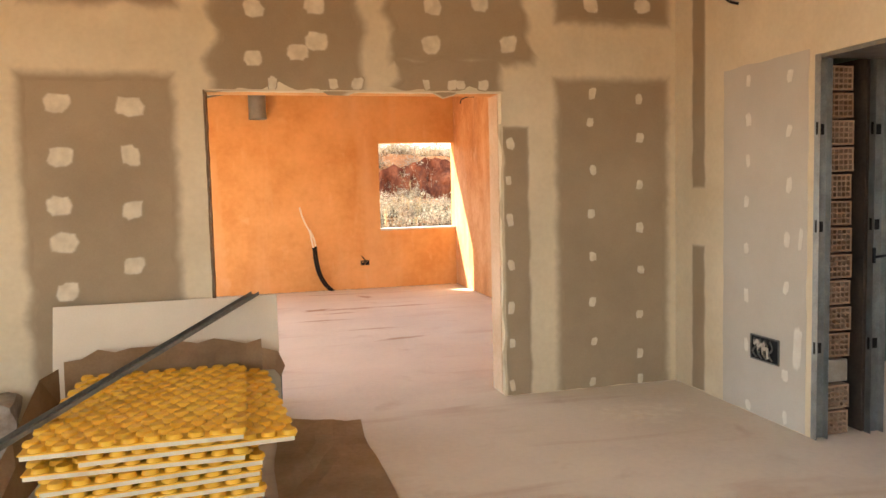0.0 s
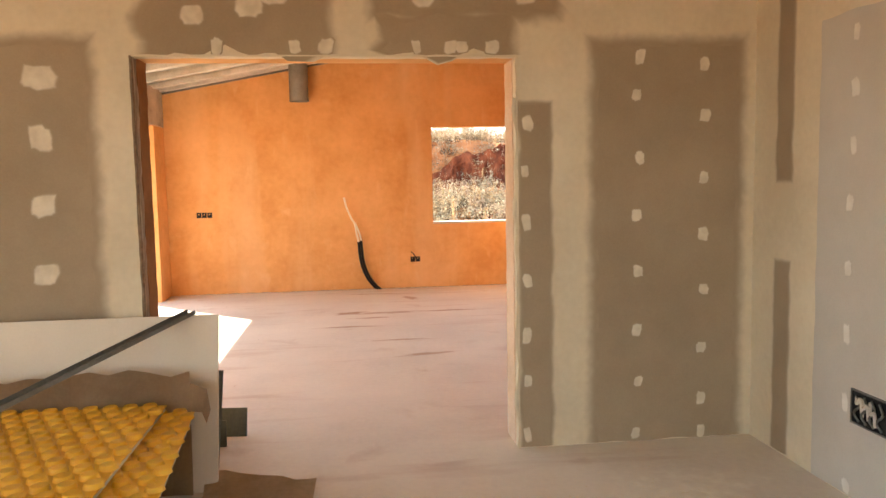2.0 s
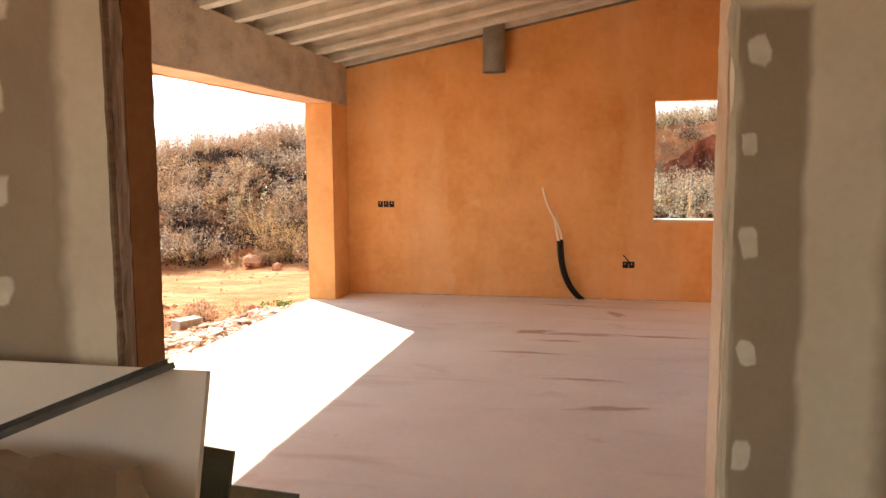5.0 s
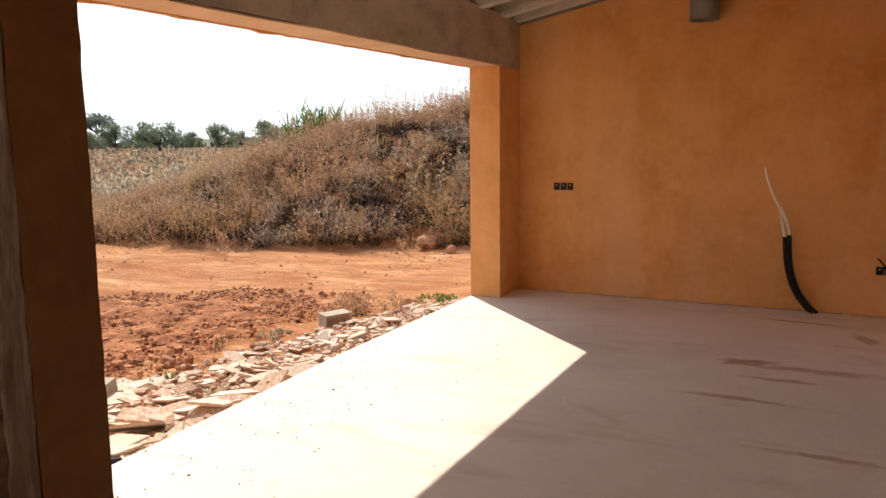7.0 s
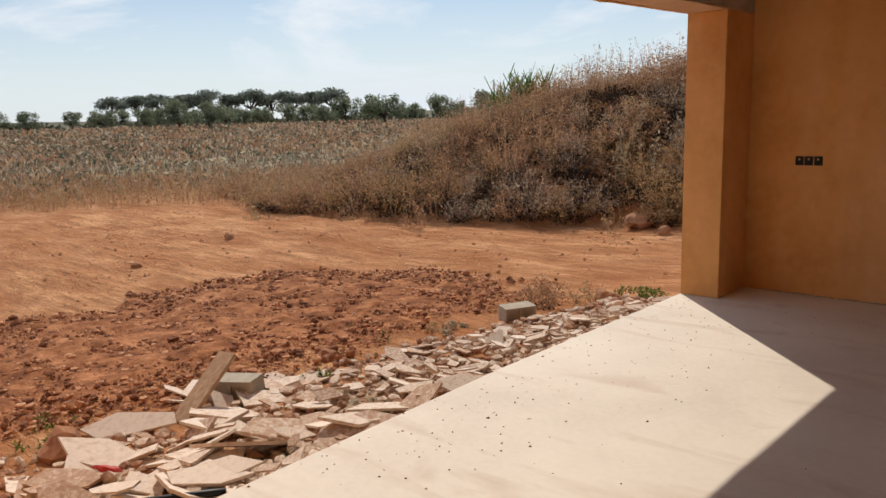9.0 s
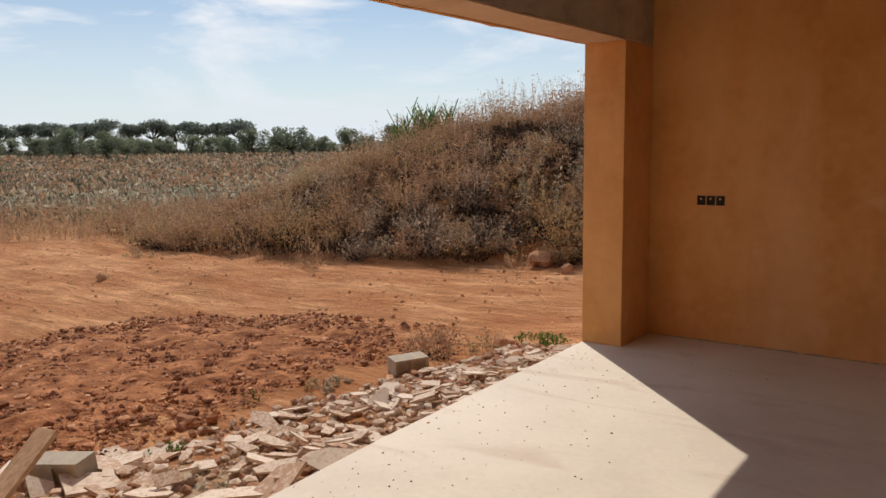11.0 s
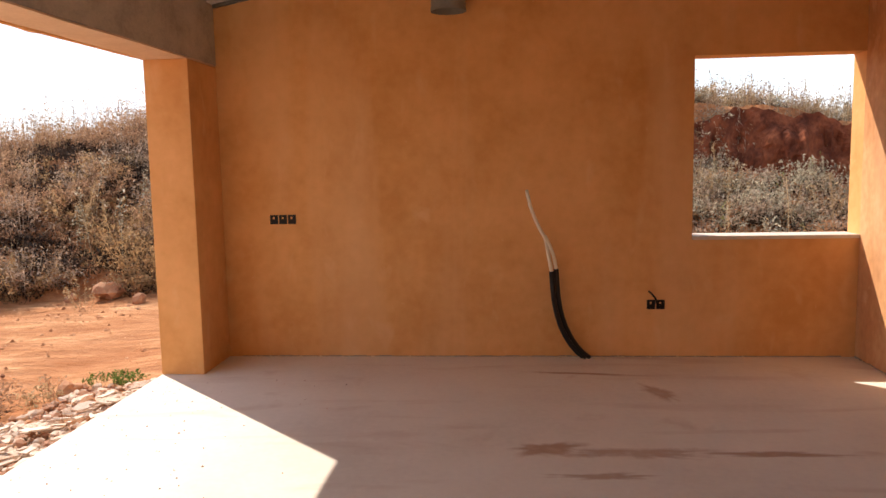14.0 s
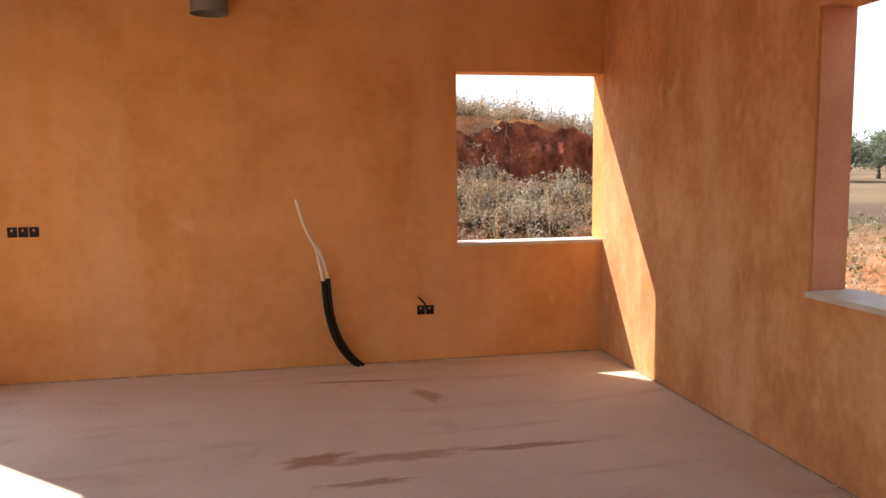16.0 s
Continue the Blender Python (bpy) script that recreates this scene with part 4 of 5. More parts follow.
# ---- sunny room: sockets, hose, duct ----
def sockets(x, z, n, wire):
    s = thing("socket_box", "black %s-gang socket box set in an ochre wall" % ("three" if n == 3 else "two"), "socket box")
    w = 0.071
    for k in range(n):
        x0 = x - n * w / 2 + k * w
        fr = None
        for lo, hi in (((0.005, 0), (w - 0.005, 0.007)), ((0.005, 0.064), (w - 0.005, 0.071)), ((0.005, 0.007), (0.010, 0.064)), ((w - 0.010, 0.007), (w - 0.005, 0.064))):
            fr = box((x0 + lo[0], FAR - 0.008, z - 0.0355 + lo[1]), (x0 + hi[0], FAR + 0.002, z - 0.0355 + hi[1]), fr)
        g = part("gang", fr, BLACK, s)
        part("recess", box((x0 + 0.009, FAR - 0.003, z - 0.0285), (x0 + w - 0.009, FAR + 0.001, z + 0.0285)), BLACK, g)
        part("tab", box((x0 + 0.026, FAR - 0.006, z + 0.004), (x0 + 0.040, FAR - 0.003, z + 0.02), None, 0.001), RENDER_COAT, g)
    if wire:
        part("wire", tube(smooth_path([(x + 0.005, FAR - 0.006, z + 0.01), (x - 0.005, FAR - 0.03, z + 0.045), (x - 0.035, FAR - 0.04, z + 0.085), (x - 0.062, FAR - 0.035, z + 0.11)], 5), 0.007, None, 7), BLACK, s)


sockets(-1.026, 1.091, 3, False)
sockets(1.833, 0.406, 2, True)

hs = thing("conduit_pair", "two black conduits with cream wires rising from the floor", "conduit")
for k, (dx, dy) in enumerate(((-0.014, 0.0), (0.022, 0.02))):
    path = smooth_path([(1.31 + dx, 11.40 + dy, 0.0), (1.25 + dx, 11.395 + dy, 0.055), (1.175 + dx, 11.38 + dy, 0.155), (1.112 + dx, 11.37 + dy, 0.295), (1.075 + dx, 11.36 + dy, 0.46), (1.056 + dx, 11.36 + dy, 0.68 + 0.015 * k)], 7)
    pp = part("conduit", tube(path, 0.0185, None, 12), HOSE_MAT, hs)
    hose_top = path[-1]
    part("wire", tube(smooth_path([hose_top - Vector((0, 0, 0.05)), hose_top, (1.033 + dx, 11.36, 0.81), (1.0 + dx * 0.25, 11.36, 0.928)] + ([(0.948, 11.36, 1.02), (0.893, 11.36, 1.16), (0.860, 11.36, 1.294)] if k == 0 else [(0.993, 11.362, 0.945)]), 5), 0.0135, None, 7), CREAM_WIRE, pp, "bare cream wire")
rng = random.Random(6)
crumbs = bmesh.new()
for k in range(26):
    c = lump(rng.uniform(0.006, 0.02), rng, 0.6, 1)
    c.transform(pose(1.27 + rng.gauss(0.04, 0.13), 11.435 - abs(rng.gauss(0, 0.03)), 0))
    join(crumbs, c)
for k in range(70):
    c = lump(rng.uniform(0.004, 0.013), rng, 0.5, 1)
    c.transform(pose(EAST - 0.008 - abs(rng.gauss(0, 0.012)), 8.6 + 2.8 * rng.random(), 0, 0, 0, rng.uniform(0, 180)) @ Matrix.Diagonal((1, 2.2, 1, 1)))
    join(crumbs, c)
for k in range(40):
    c = lump(rng.uniform(0.004, 0.009), rng, 0.5, 1)
    c.transform(pose(rng.uniform(-1.4, 3.2), FAR - 0.008 - abs(rng.gauss(0, 0.012)), 0) @ Matrix.Diagonal((2.2, 1, 1, 1)))
    join(crumbs, c)
tagged(part("mortar_crumbs", crumbs, COMPOUND), "mortar crumbs at the foot of the wall", "debris", kind="stuff")

vp = thing("vent_duct", "grey ventilation duct end hanging from the roof", "duct")
cx, cy, r = 0.305, 11.31, 0.126
top = roof_z(0.305) + 0.19
d = tube([(cx, cy, 2.595), (cx, cy, 2.66), (cx, cy, top)], r, None, 32, False)
tube([(cx, cy, 2.595), (cx, cy, 2.66), (cx, cy, top)], r - 0.006, d, 32, False)
part("duct", d, PIPE_MAT, vp)
part("rim", tube([(cx, cy, 2.593), (cx, cy, 2.613)], r + 0.003, None, 32, False), PIPE_MAT, vp)
part("cap", tube([(cx, cy, 2.70), (cx, cy, 2.705)], r - 0.008, None, 32), DARK_STEEL, vp)


# damp and clay stains drying on the floor: thin films
def stain(cx, cy, lx, ly, seed, turn=0):
    r = random.Random(seed)
    out = []
    for k in range(40):
        a = 2 * math.pi * k / 40
        q = 0.55 + 0.9 * abs(noise.noise(Vector((math.cos(a) * 1.6 + seed, math.sin(a) * 1.6, seed * 0.7))))
        x, y = lx * q * math.cos(a), ly * q * math.sin(a)
        out.append((cx + x * math.cos(turn) - y * math.sin(turn), cy + x * math.sin(turn) + y * math.cos(turn)))
    level = 0.0008 + 0.0004 * seed
    mid = [(cx + (x - cx) * 0.55, cy + (y - cy) * 0.55) for x, y in out]
    wide = [(cx + (x - cx) * 1.35, cy + (y - cy) * 1.35) for x, y in out]
    ob = feather([(wide, 0.0, 0.0004), (mid, 0.6 + 0.3 * r.random(), level)], 2, STAIN_MAT, None, "floor_stain", "", True)
    tagged(ob, "brown dried clay stain on the screed floor", "stain", "clay stains")


for a in ((1.35, 9.50, 0.62, 0.09, 1, -0.03), (0.90, 9.55, 0.24, 0.11, 2, 0.2), (1.15, 9.20, 0.30, 0.055, 3, 0), (1.68, 10.55, 0.10, 0.24, 4, 0.35), (1.25, 10.98, 0.45, 0.035, 5, -0.1),
          (2.1, 9.50, 0.42, 0.045, 6, 0), (0.95, 8.72, 0.4, 0.06, 7, 0), (1.42, 7.98, 0.35, 0.05, 8, 0), (1.57, 7.34, 0.3, 0.06, 9, 0.2)):
    stain(*a)

# grit on the sunlit slab
rng = random.Random(44)
vs, fs = [], []
for k in range(300):
    y = rng.uniform(5.8, 10.8)
    x = -1.75 + abs(rng.gauss(0, 0.6))
    if x > 2.8:
        continue
    q = rng.uniform(0.002, 0.006) * (1.6 if rng.random() < 0.06 else 1)
    i = len(vs)
    vs += [(x - q, y - q, 0.0004), (x + q, y - q * 0.5, 0.0004), (x + q * 0.4, y + q, 0.0004), (x, y, q)]
    fs += [(i, i + 1, i + 3), (i + 1, i + 2, i + 3), (i + 2, i, i + 3)]
stuff("grit", vs, fs, CLOD_MAT, "fine dark grit scattered on the screed floor", "grit")

# crumbs and dirt where the walls meet the floor
rng = random.Random(71)
vs, fs = [], []
for n in range(420):
    if rng.random() < 0.55:
        x, y = rng.uniform(-1.4, EAST - 0.03), FAR - 0.004 - abs(rng.gauss(0, 0.012))
    else:
        x, y = EAST - 0.004 - abs(rng.gauss(0, 0.012)), rng.uniform(5.4, FAR)
    q = 0.003 + 0.011 * rng.random() ** 3
    i = len(vs)
    vs += [(x - q, y - q, 0.0004), (x + q, y - q * 0.5, 0.0004), (x + q * 0.4, y + q * 0.3, 0.0004), (x, y, q)]
    fs += [(i, i + 1, i + 3), (i + 1, i + 2, i + 3), (i + 2, i, i + 3)]
stuff("wall_foot_crumbs", vs, fs, COMPOUND, "pale mortar crumbs along the foot of the walls", "debris")
b = None
for k in range(46):
    x0 = -1.4 + 0.1 * k
    b = box((x0, FAR - 0.006 - 0.004 * abs(noise.noise(Vector((k * 0.6, 0, 0)))), 0.0003), (x0 + 0.1, FAR - 0.0005, 0.006 + 0.010 * abs(noise.noise(Vector((k * 0.5, 3, 0))))), b)
for k in range(62):
    y0 = 5.25 + 0.1 * k
    b = box((EAST - 0.006 - 0.004 * abs(noise.noise(Vector((k * 0.6, 5, 0)))), y0, 0.0003), (EAST - 0.0005, y0 + 0.1, 0.006 + 0.010 * abs(noise.noise(Vector((k * 0.5, 8, 0))))), b)
setting("baseboard", b, MORTAR, "ragged mortar joint along the foot of the walls", "joint")


# ---- outdoors: one sheet of ground ----
def ramp(v, pairs):
    return float(np.interp(v, [p[0] for p in pairs], [p[1] for p in pairs]))


FOOT = [(-40, 22), (-15, 15.0), (-12.5, 13.9), (-9.2, 14.2), (-6.8, 15.0), (-5.4, 15.9), (-3, 15.6), (0, 14.8), (6, 13.9), (14, 13)]
CREST = [(-17, 0), (-14, 0.15), (-12.3, 0.75), (-10.2, 1.65), (-6.6, 2.4), (-3, 2.55), (1, 2.75), (5, 2.7), (7.0, 2.3), (9.0, 0)]


def mound_z(x, y):
    d = y - ramp(x, FOOT)
    e = ramp(x, CREST)
    if d <= 0 or e <= 0 or d > 19:
        return 0.0
    if x > -4.5:
        f = ramp(d, [(0, 0), (0.4, 0.03), (4.4, 0.60), (4.75, 1.0), (12, 1.0), (19, 0)])
    else:
        f = ramp(d, [(0, 0), (0.6, 0.12), (3.2, 0.72), (5.2, 1.0), (11, 1.0), (19, 0)])
    return e * f


def ground_z(x, y):
    r = math.hypot(x - 0.5, y - 5)
    out = ramp(-x, [(1.6, -0.12), (2.0, -0.14), (3.1, -0.26), (6, -0.30), (12, -0.32), (24, -0.35)]) if x < 0.5 else ramp(y, [(11.7, -0.25), (15, -0.3), (25, -0.35)])
    rise = ramp(r, [(22, 0), (60, 0.75), (105, 1.6), (400, 1.7)])
    z = out + rise + mound_z(x, y)
    z += 0.05 * noise.noise(Vector((x * 0.35, y * 0.5, 0))) * (1 if r > 7 else 0.4)
    if r < 30:
        z += 0.035 * noise.noise(Vector((x * 1.1, y * 2.6, 4)))
        along = 0.75 * x + 0.25 * y
        z += 0.045 * noise.noise(Vector((along * 0.5, (y + 0.28 * x) * 2.4, 6))) * ramp(-x, [(3.0, 0), (4.5, 1)])
    if mound_z(x, y) > 0.15:
        z += 0.16 * noise.noise(Vector((x * 0.9, y * 0.9, 8)))
        if x < -3:
            z += 0.30 * noise.noise(Vector((x * 1.05, y * 0.85, 21))) * ramp(y - ramp(x, FOOT), [(0.2, 0), (1.2, 1), (3.8, 1), (5.2, 0.2)])
    if r > 700:
        z += 34 * max(0, noise.noise(Vector((x * 0.0011, y * 0.0011, 2))) + 0.25) * ramp(r, [(700, 0), (1600, 1)])
    return z


def spaced(lo, hi, step, far):
    inner = list(np.arange(lo, hi + 1e-6, step))
    grow, up, down = step, [], []
    q = hi
    while q < far:
        grow *= 1.16
        q += grow
        up.append(q)
    grow, q = step, lo
    while q > -far:
        grow *= 1.16
        q -= grow
        down.append(q)
    return down[::-1] + inner + up


gx, gy = spaced(-18, 9, 0.13, 3200), spaced(4, 21, 0.11, 3200)
vs = [(x, y, ground_z(x, y)) for y in gy for x in gx]
k = len(gx)
fs = [(j * k + i, j * k + i + 1, (j + 1) * k + i + 1, (j + 1) * k + i) for j in range(len(gy) - 1) for i in range(k - 1)]
me = bpy.data.meshes.new("ground")
me.from_pydata(vs, [], fs)
me.materials.append(EARTH)
me.polygons.foreach_set("use_smooth", [True] * len(fs))
tagged(new("ground", me), "bare red earth running out to dry fields", "ground", kind="structure")


# dug-over dark soil beside the track
PATCH = [(-3.8, 11.6), (-5.5, 11.25), (-6.75, 10.5), (-7.0, 8.9), (-6.6, 6.8), (-6.0, 4.8), (-3.7, 4.8), (-3.6, 6.7), (-3.5, 8.2), (-3.3, 9.2), (-3.45, 10.6)]


def inside(x, y, poly):
    c = False
    for (x0, y0), (x1, y1) in zip(poly, poly[1:] + poly[:1]):
        if (y0 > y) != (y1 > y) and x < (x1 - x0) * (y - y0) / (y1 - y0) + x0:
            c = not c
    return c


st = 0.09
nxp, nyp = int(4.3 / st), int(7.2 / st)
vid, vs, fs = {}, [], []


def dug(i, j):
    if (i, j) not in vid:
        x, y = -7.4 + i * st, 4.4 + j * st
        n1 = noise.noise(Vector((x * 3.1, y * 3.1, 3)))
        n2 = noise.noise(Vector((x * 8, y * 8, 6)))
        near = min(math.hypot(x - a, y - b) for a, b in [((p[0] + q[0]) / 2, (p[1] + q[1]) / 2) for p, q in zip(PATCH, PATCH[1:] + PATCH[:1])] + PATCH)
        h = min(near / 0.7, 1) * 0.06 - 0.03
        vid[(i, j)] = len(vs)
        vs.append((x, y, ground_z(x, y) + h + 0.035 * n1 + 0.03 * n2))
    return vid[(i, j)]


for i in range(nxp):
    for j in range(nyp):
        x, y = -7.4 + (i + 0.5) * st, 4.4 + (j + 0.5) * st
        w = 0.35 * noise.noise(Vector((x * 1.3, y * 1.3, 5)))
        if inside(x + w, y + w, PATCH):
            fs.append((dug(i, j), dug(i + 1, j), dug(i + 1, j + 1), dug(i, j + 1)))
stuff("dug_soil", vs, fs, DUG_MAT, "dark dug-over red soil beside the track", "soil")

# loose clods and pebbles
ico = bmesh.new()
bmesh.ops.create_icosphere(ico, subdivisions=1, radius=1)
ico.verts.ensure_lookup_table()
ICO_V = [v.co.copy() for v in ico.verts]
ICO_F = [[v.index for v in f.verts] for f in ico.faces]
ico.free()
OCT_V = [Vector(p) for p in ((1, 0, 0), (-1, 0, 0), (0, 1, 0), (0, -1, 0), (0, 0, 1), (0, 0, -0.6))]
OCT_F = [(0, 2, 4), (2, 1, 4), (1, 3, 4), (3, 0, 4), (2, 0, 5), (1, 2, 5), (3, 1, 5), (0, 3, 5)]


def pebble(vs, fs, x, y, z, r, rng, fine=False):
    sv, sf = (ICO_V, ICO_F) if fine else (OCT_V, OCT_F)
    i = len(vs)
    a = rng.uniform(0, 6.28)
    ca, sa = math.cos(a), math.sin(a)
    sx, sy, sz = rng.uniform(0.6, 1.3), rng.uniform(0.5, 1.1), rng.uniform(0.4, 0.85)
    for v in sv:
        q = r * rng.uniform(0.7, 1.15)
        px, py = v.x * q * sx, v.y * q * sy
        vs.append((x + px * ca - py * sa, y + px * sa + py * ca, z + v.z * q * sz))
    fs += [tuple(i + t for t in f) for f in sf]


rng = random.Random(51)
vs, fs = [], []
n = 0
while n < 26000:
    x, y = rng.uniform(-7.6, -3.1), rng.uniform(4.4, 11.7)
    w = 0.4 * noise.noise(Vector((x * 1.3, y * 1.3, 5)))
    if not inside(x + w, y + w, PATCH):
        continue
    r = 0.006 + 0.030 * rng.random() ** 4.5
    if rng.random() < 0.02:
        r *= 1.9
    pebble(vs, fs, x, y, ground_z(x, y) + 0.02 + r * 0.2, r, rng, r > 0.03)
    n += 1
stuff("soil_clods", vs, fs, CLOD_MAT, "crumbly dark red clods of earth", "soil")
vs, fs = [], []
for n in range(6500):
    x, y = rng.uniform(-15, -2.6), rng.uniform(4.5, 16)
    if noise.noise(Vector((x * 0.5, y * 1.1, 2))) < -0.1 and rng.random() < 0.8:
        continue
    r = 0.006 + 0.04 * rng.random() ** 6
    pebble(vs, fs, x, y, ground_z(x, y) + r * 0.2, r, rng)
stuff("pebbles", vs, fs, TRACK_CRUMB, "small loose stones on the red track", "stones")


# ---- rubble along the slab ----
def slab_x(y):
    return ramp(y, [(5.1, -1.66), (6.2, -1.68), (8.5, -1.80), (11.2, -1.825)])


rub = thing("rubble_heap", "heap of broken pale tiles and rubble beside the slab", "rubble")
rng = random.Random(77)


def shard(r, t, rng):
    k = rng.choice((4, 4, 5, 5, 6))
    a0 = rng.uniform(0, 6.28)
    long = rng.uniform(1.1, 3.2)
    pts = []
    for i in range(k):
        a = a0 + 2 * math.pi * i / k + rng.uniform(-0.25, 0.25)
        q = r * rng.uniform(0.75, 1.15)
        pts.append((q * math.cos(a) * long, q * math.sin(a)))
    return prism(pts, 2, 0, t)


shard_me = [mesh_of("tile_shard", shard(rng.uniform(0.7, 1.0), 0.13, rng), TILE_MAT) for _ in range(16)]
for n in range(290):
    y = rng.uniform(5.6, 10.9)
    wide = ramp(y, [(5.6, 0.9), (6.4, 1.2), (7.0, 1.75), (7.6, 1.7), (8.6, 1.2), (10.9, 0.5)])
    u = rng.random()
    x = slab_x(y) - 0.08 - wide * u
    big = ramp(y, [(5.8, 0.09), (7.4, 0.125), (8.2, 0.085), (9, 0.06), (10.9, 0.045)])
    r = big * (0.3 + 1.1 * rng.random() ** 1.4)
    o = new("tile_shard", rng.choice(shard_me))
    o.parent = rub
    z = ground_z(x, y) + rng.uniform(0.0, 0.055) + (0.03 if u < 0.5 else 0)
    o.matrix_basis = pose(x, y, z, rng.gauss(0, 12), rng.gauss(0, 12), rng.gauss(35, 32)) @ Matrix.Diagonal((r, r, max(0.08, min(r, 0.14)), 1))
vs, fs = [], []
for n in range(7500):
    y = rng.uniform(5.4, 11.2)
    wide = ramp(y, [(5.6, 1.7), (7.6, 1.6), (8.6, 1.45), (10.9, 0.75)])
    x = slab_x(y) - 0.02 - wide * rng.random() ** 1.3
    r = 0.008 + 0.045 * rng.random() ** 3.5
    pebble(vs, fs, x, y, ground_z(x, y) + r * 0.45, r, rng, r > 0.03)
stuff("rubble_bits", vs, fs, RUBBLE_MAT, "small pale rubble and red stones beside the slab", "rubble")


# pale mortar fines spread under the shards
vs, fs, cov = [], [], []
NY, NX = 90, 24
for j in range(NY + 1):
    y = 5.4 + 5.7 * j / NY
    wide = ramp(y, [(5.6, 1.5), (7.6, 1.7), (8.6, 1.3), (10.9, 0.6)])
    for i in range(NX + 1):
        u = i / NX
        x = slab_x(y) - 0.01 - wide * u
        vs.append((x, y, ground_z(x, y) + 0.008))
        cov.append(max(0.0, (0.75 - 0.75 * u) + 0.7 * noise.noise(Vector((x * 2.2, y * 2.2, 3)))) * min(1, (NY - j) / 8))
for j in range(NY):
    for i in range(NX):
        a = j * (NX + 1) + i
        fs.append((a, a + 1, a + NX + 2, a + NX + 1))
ob = stuff("mortar_fines", vs, fs, coat(EARTH, "mortar_fines", (0.66, 0.51, 0.37), (0.50, 0.34, 0.22), 1.0), "pale mortar dust over red earth beside the slab", "dust")
ob.data.attributes.new("cover", "FLOAT", "POINT").data.foreach_set("value", cov)


def block(m, label):
    """A hollow concrete block lying on its side, its two chambers showing at one face."""
    o = thing("concrete_block", label, "concrete block", "concrete blocks", m=m)
    c = None
    for lo, hi in (((-0.2, -0.1, 0), (0.2, 0.1, 0.03)), ((-0.2, -0.1, 0.165), (0.2, 0.1, 0.195)), ((-0.2, -0.1, 0.03), (-0.165, 0.1, 0.165)), ((0.165, -0.1, 0.03), (0.2, 0.1, 0.165)), ((-0.018, -0.1, 0.03), (0.018, 0.1, 0.165)), ((-0.165, 0.05, 0.03), (-0.018, 0.08, 0.165)), ((0.018, 0.05, 0.03), (0.165, 0.08, 0.165))):
        c = box(lo, hi, c)
    part("block_body", c, BLOCK_MAT, o)
    return o


block(pose(-3.0, 10.22, ground_z(-3.0, 10.22) - 0.03, -2, 1, 242) @ Matrix.Diagonal((0.72, 0.85, 0.72, 1)), "hollow grey concrete block lying on rubble")
block(pose(-3.26, 7.56, ground_z(-3.26, 7.56) - 0.02, -3, 4, 205) @ Matrix.Diagonal((0.85, 0.8, 0.8, 1)), "grey concrete block under a leaning plank")
pk = box((-0.07, -0.26, -0.014), (0.07, 0.26, 0.014), None, 0.003)
pk.transform(pose(-3.16, 7.28, ground_z(-3.16, 7.28) + 0.16, 37, 0, 12))
tagged(part("plank", pk, material("pale_plank", (0.60, 0.42, 0.27), (0.40, 0.26, 0.155), 5, 60, 0.85, 0.4, stretch=(8, 1, 8), depth=0.004)), "short weathered plank leaning on a concrete block", "plank")
for x, y, r, seed, nm in ((-3.16, 6.45, 0.17, 1, "squared orange stone on the rubble"), (-2.65, 11.1, 0.13, 2, "rounded red stone beside the slab"), (-3.9, 9.35, 0.07, 3, "small pale stone on red soil"),
                          (-2.25, 10.65, 0.10, 4, "pale stone beside the slab"), (-2.1, 10.3, 0.10, 5, "pale stone beside the slab"), (-2.5, 10.35, 0.08, 6, "pale stone beside the slab"),
                          (-4.85, 15.75, 0.28, 7, "large reddish boulder at the foot of a bank"), (-4.5, 15.85, 0.15, 8, "reddish stone at the foot of a bank"), (-5.3, 15.6, 0.12, 9, "reddish stone at the foot of a bank"), (-4.2, 15.35, 0.13, 10, "reddish stone at the foot of a bank"),
                          (-9.8, 11.5, 0.12, 11, "loose stone on the red track"), (-8.6, 9.4, 0.10, 12, "loose stone on the red track"), (-3.45, 8.45, 0.10, 13, "reddish stone on the rubble")):
    o = lump(r, random.Random(seed), 0.8, 2)
    o.transform(pose(x, y, ground_z(x, y) - 0.03, 0, 0, seed * 40))
    tagged(part("stone" if r < 0.2 else "boulder", o, STONE_MAT), nm, "stone", "loose stones")
rd = lump(0.07, random.Random(5), 0.5, 2)
rd.transform(pose(-2.68, 6.46, ground_z(-2.68, 6.46) + 0.03, 0, 0, 30) @ Matrix.Diagonal((1.5, 0.7, 0.7, 1)))
tagged(part("red_scrap", rd, RED_CLOTH), "scrap of red plastic on the rubble", "scrap")
gh = tube(smooth_path([(-2.25, 5.4, -0.10), (-2.19, 5.9, -0.07), (-2.12, 6.12, -0.06), (-2.06, 6.27, -0.06), (-1.88, 6.54, -0.06), (-1.86, 6.7, -0.10)], 7), 0.018, None, 8)
tagged(part("garden_hose", gh, HOSE_MAT), "dark hose lying along the slab", "hose")

# ---- weeds and grasses ----
beds = {}


def quad(key, a, c, w, rng):
    """A narrow leaf or stem from a to c, w wide, turned at random."""
    vs, fs = beds.setdefault(key, ([], []))
    t = rng.uniform(0, 3.14)
    ox, oy = math.cos(t) * w / 2, math.sin(t) * w / 2
    i = len(vs)
    vs += [(a[0] - ox, a[1] - oy, a[2]), (a[0] + ox, a[1] + oy, a[2]), (c[0] + ox * 0.6, c[1] + oy * 0.6, c[2]), (c[0] - ox * 0.6, c[1] - oy * 0.6, c[2])]
    fs.append((i, i + 1, i + 2, i + 3))


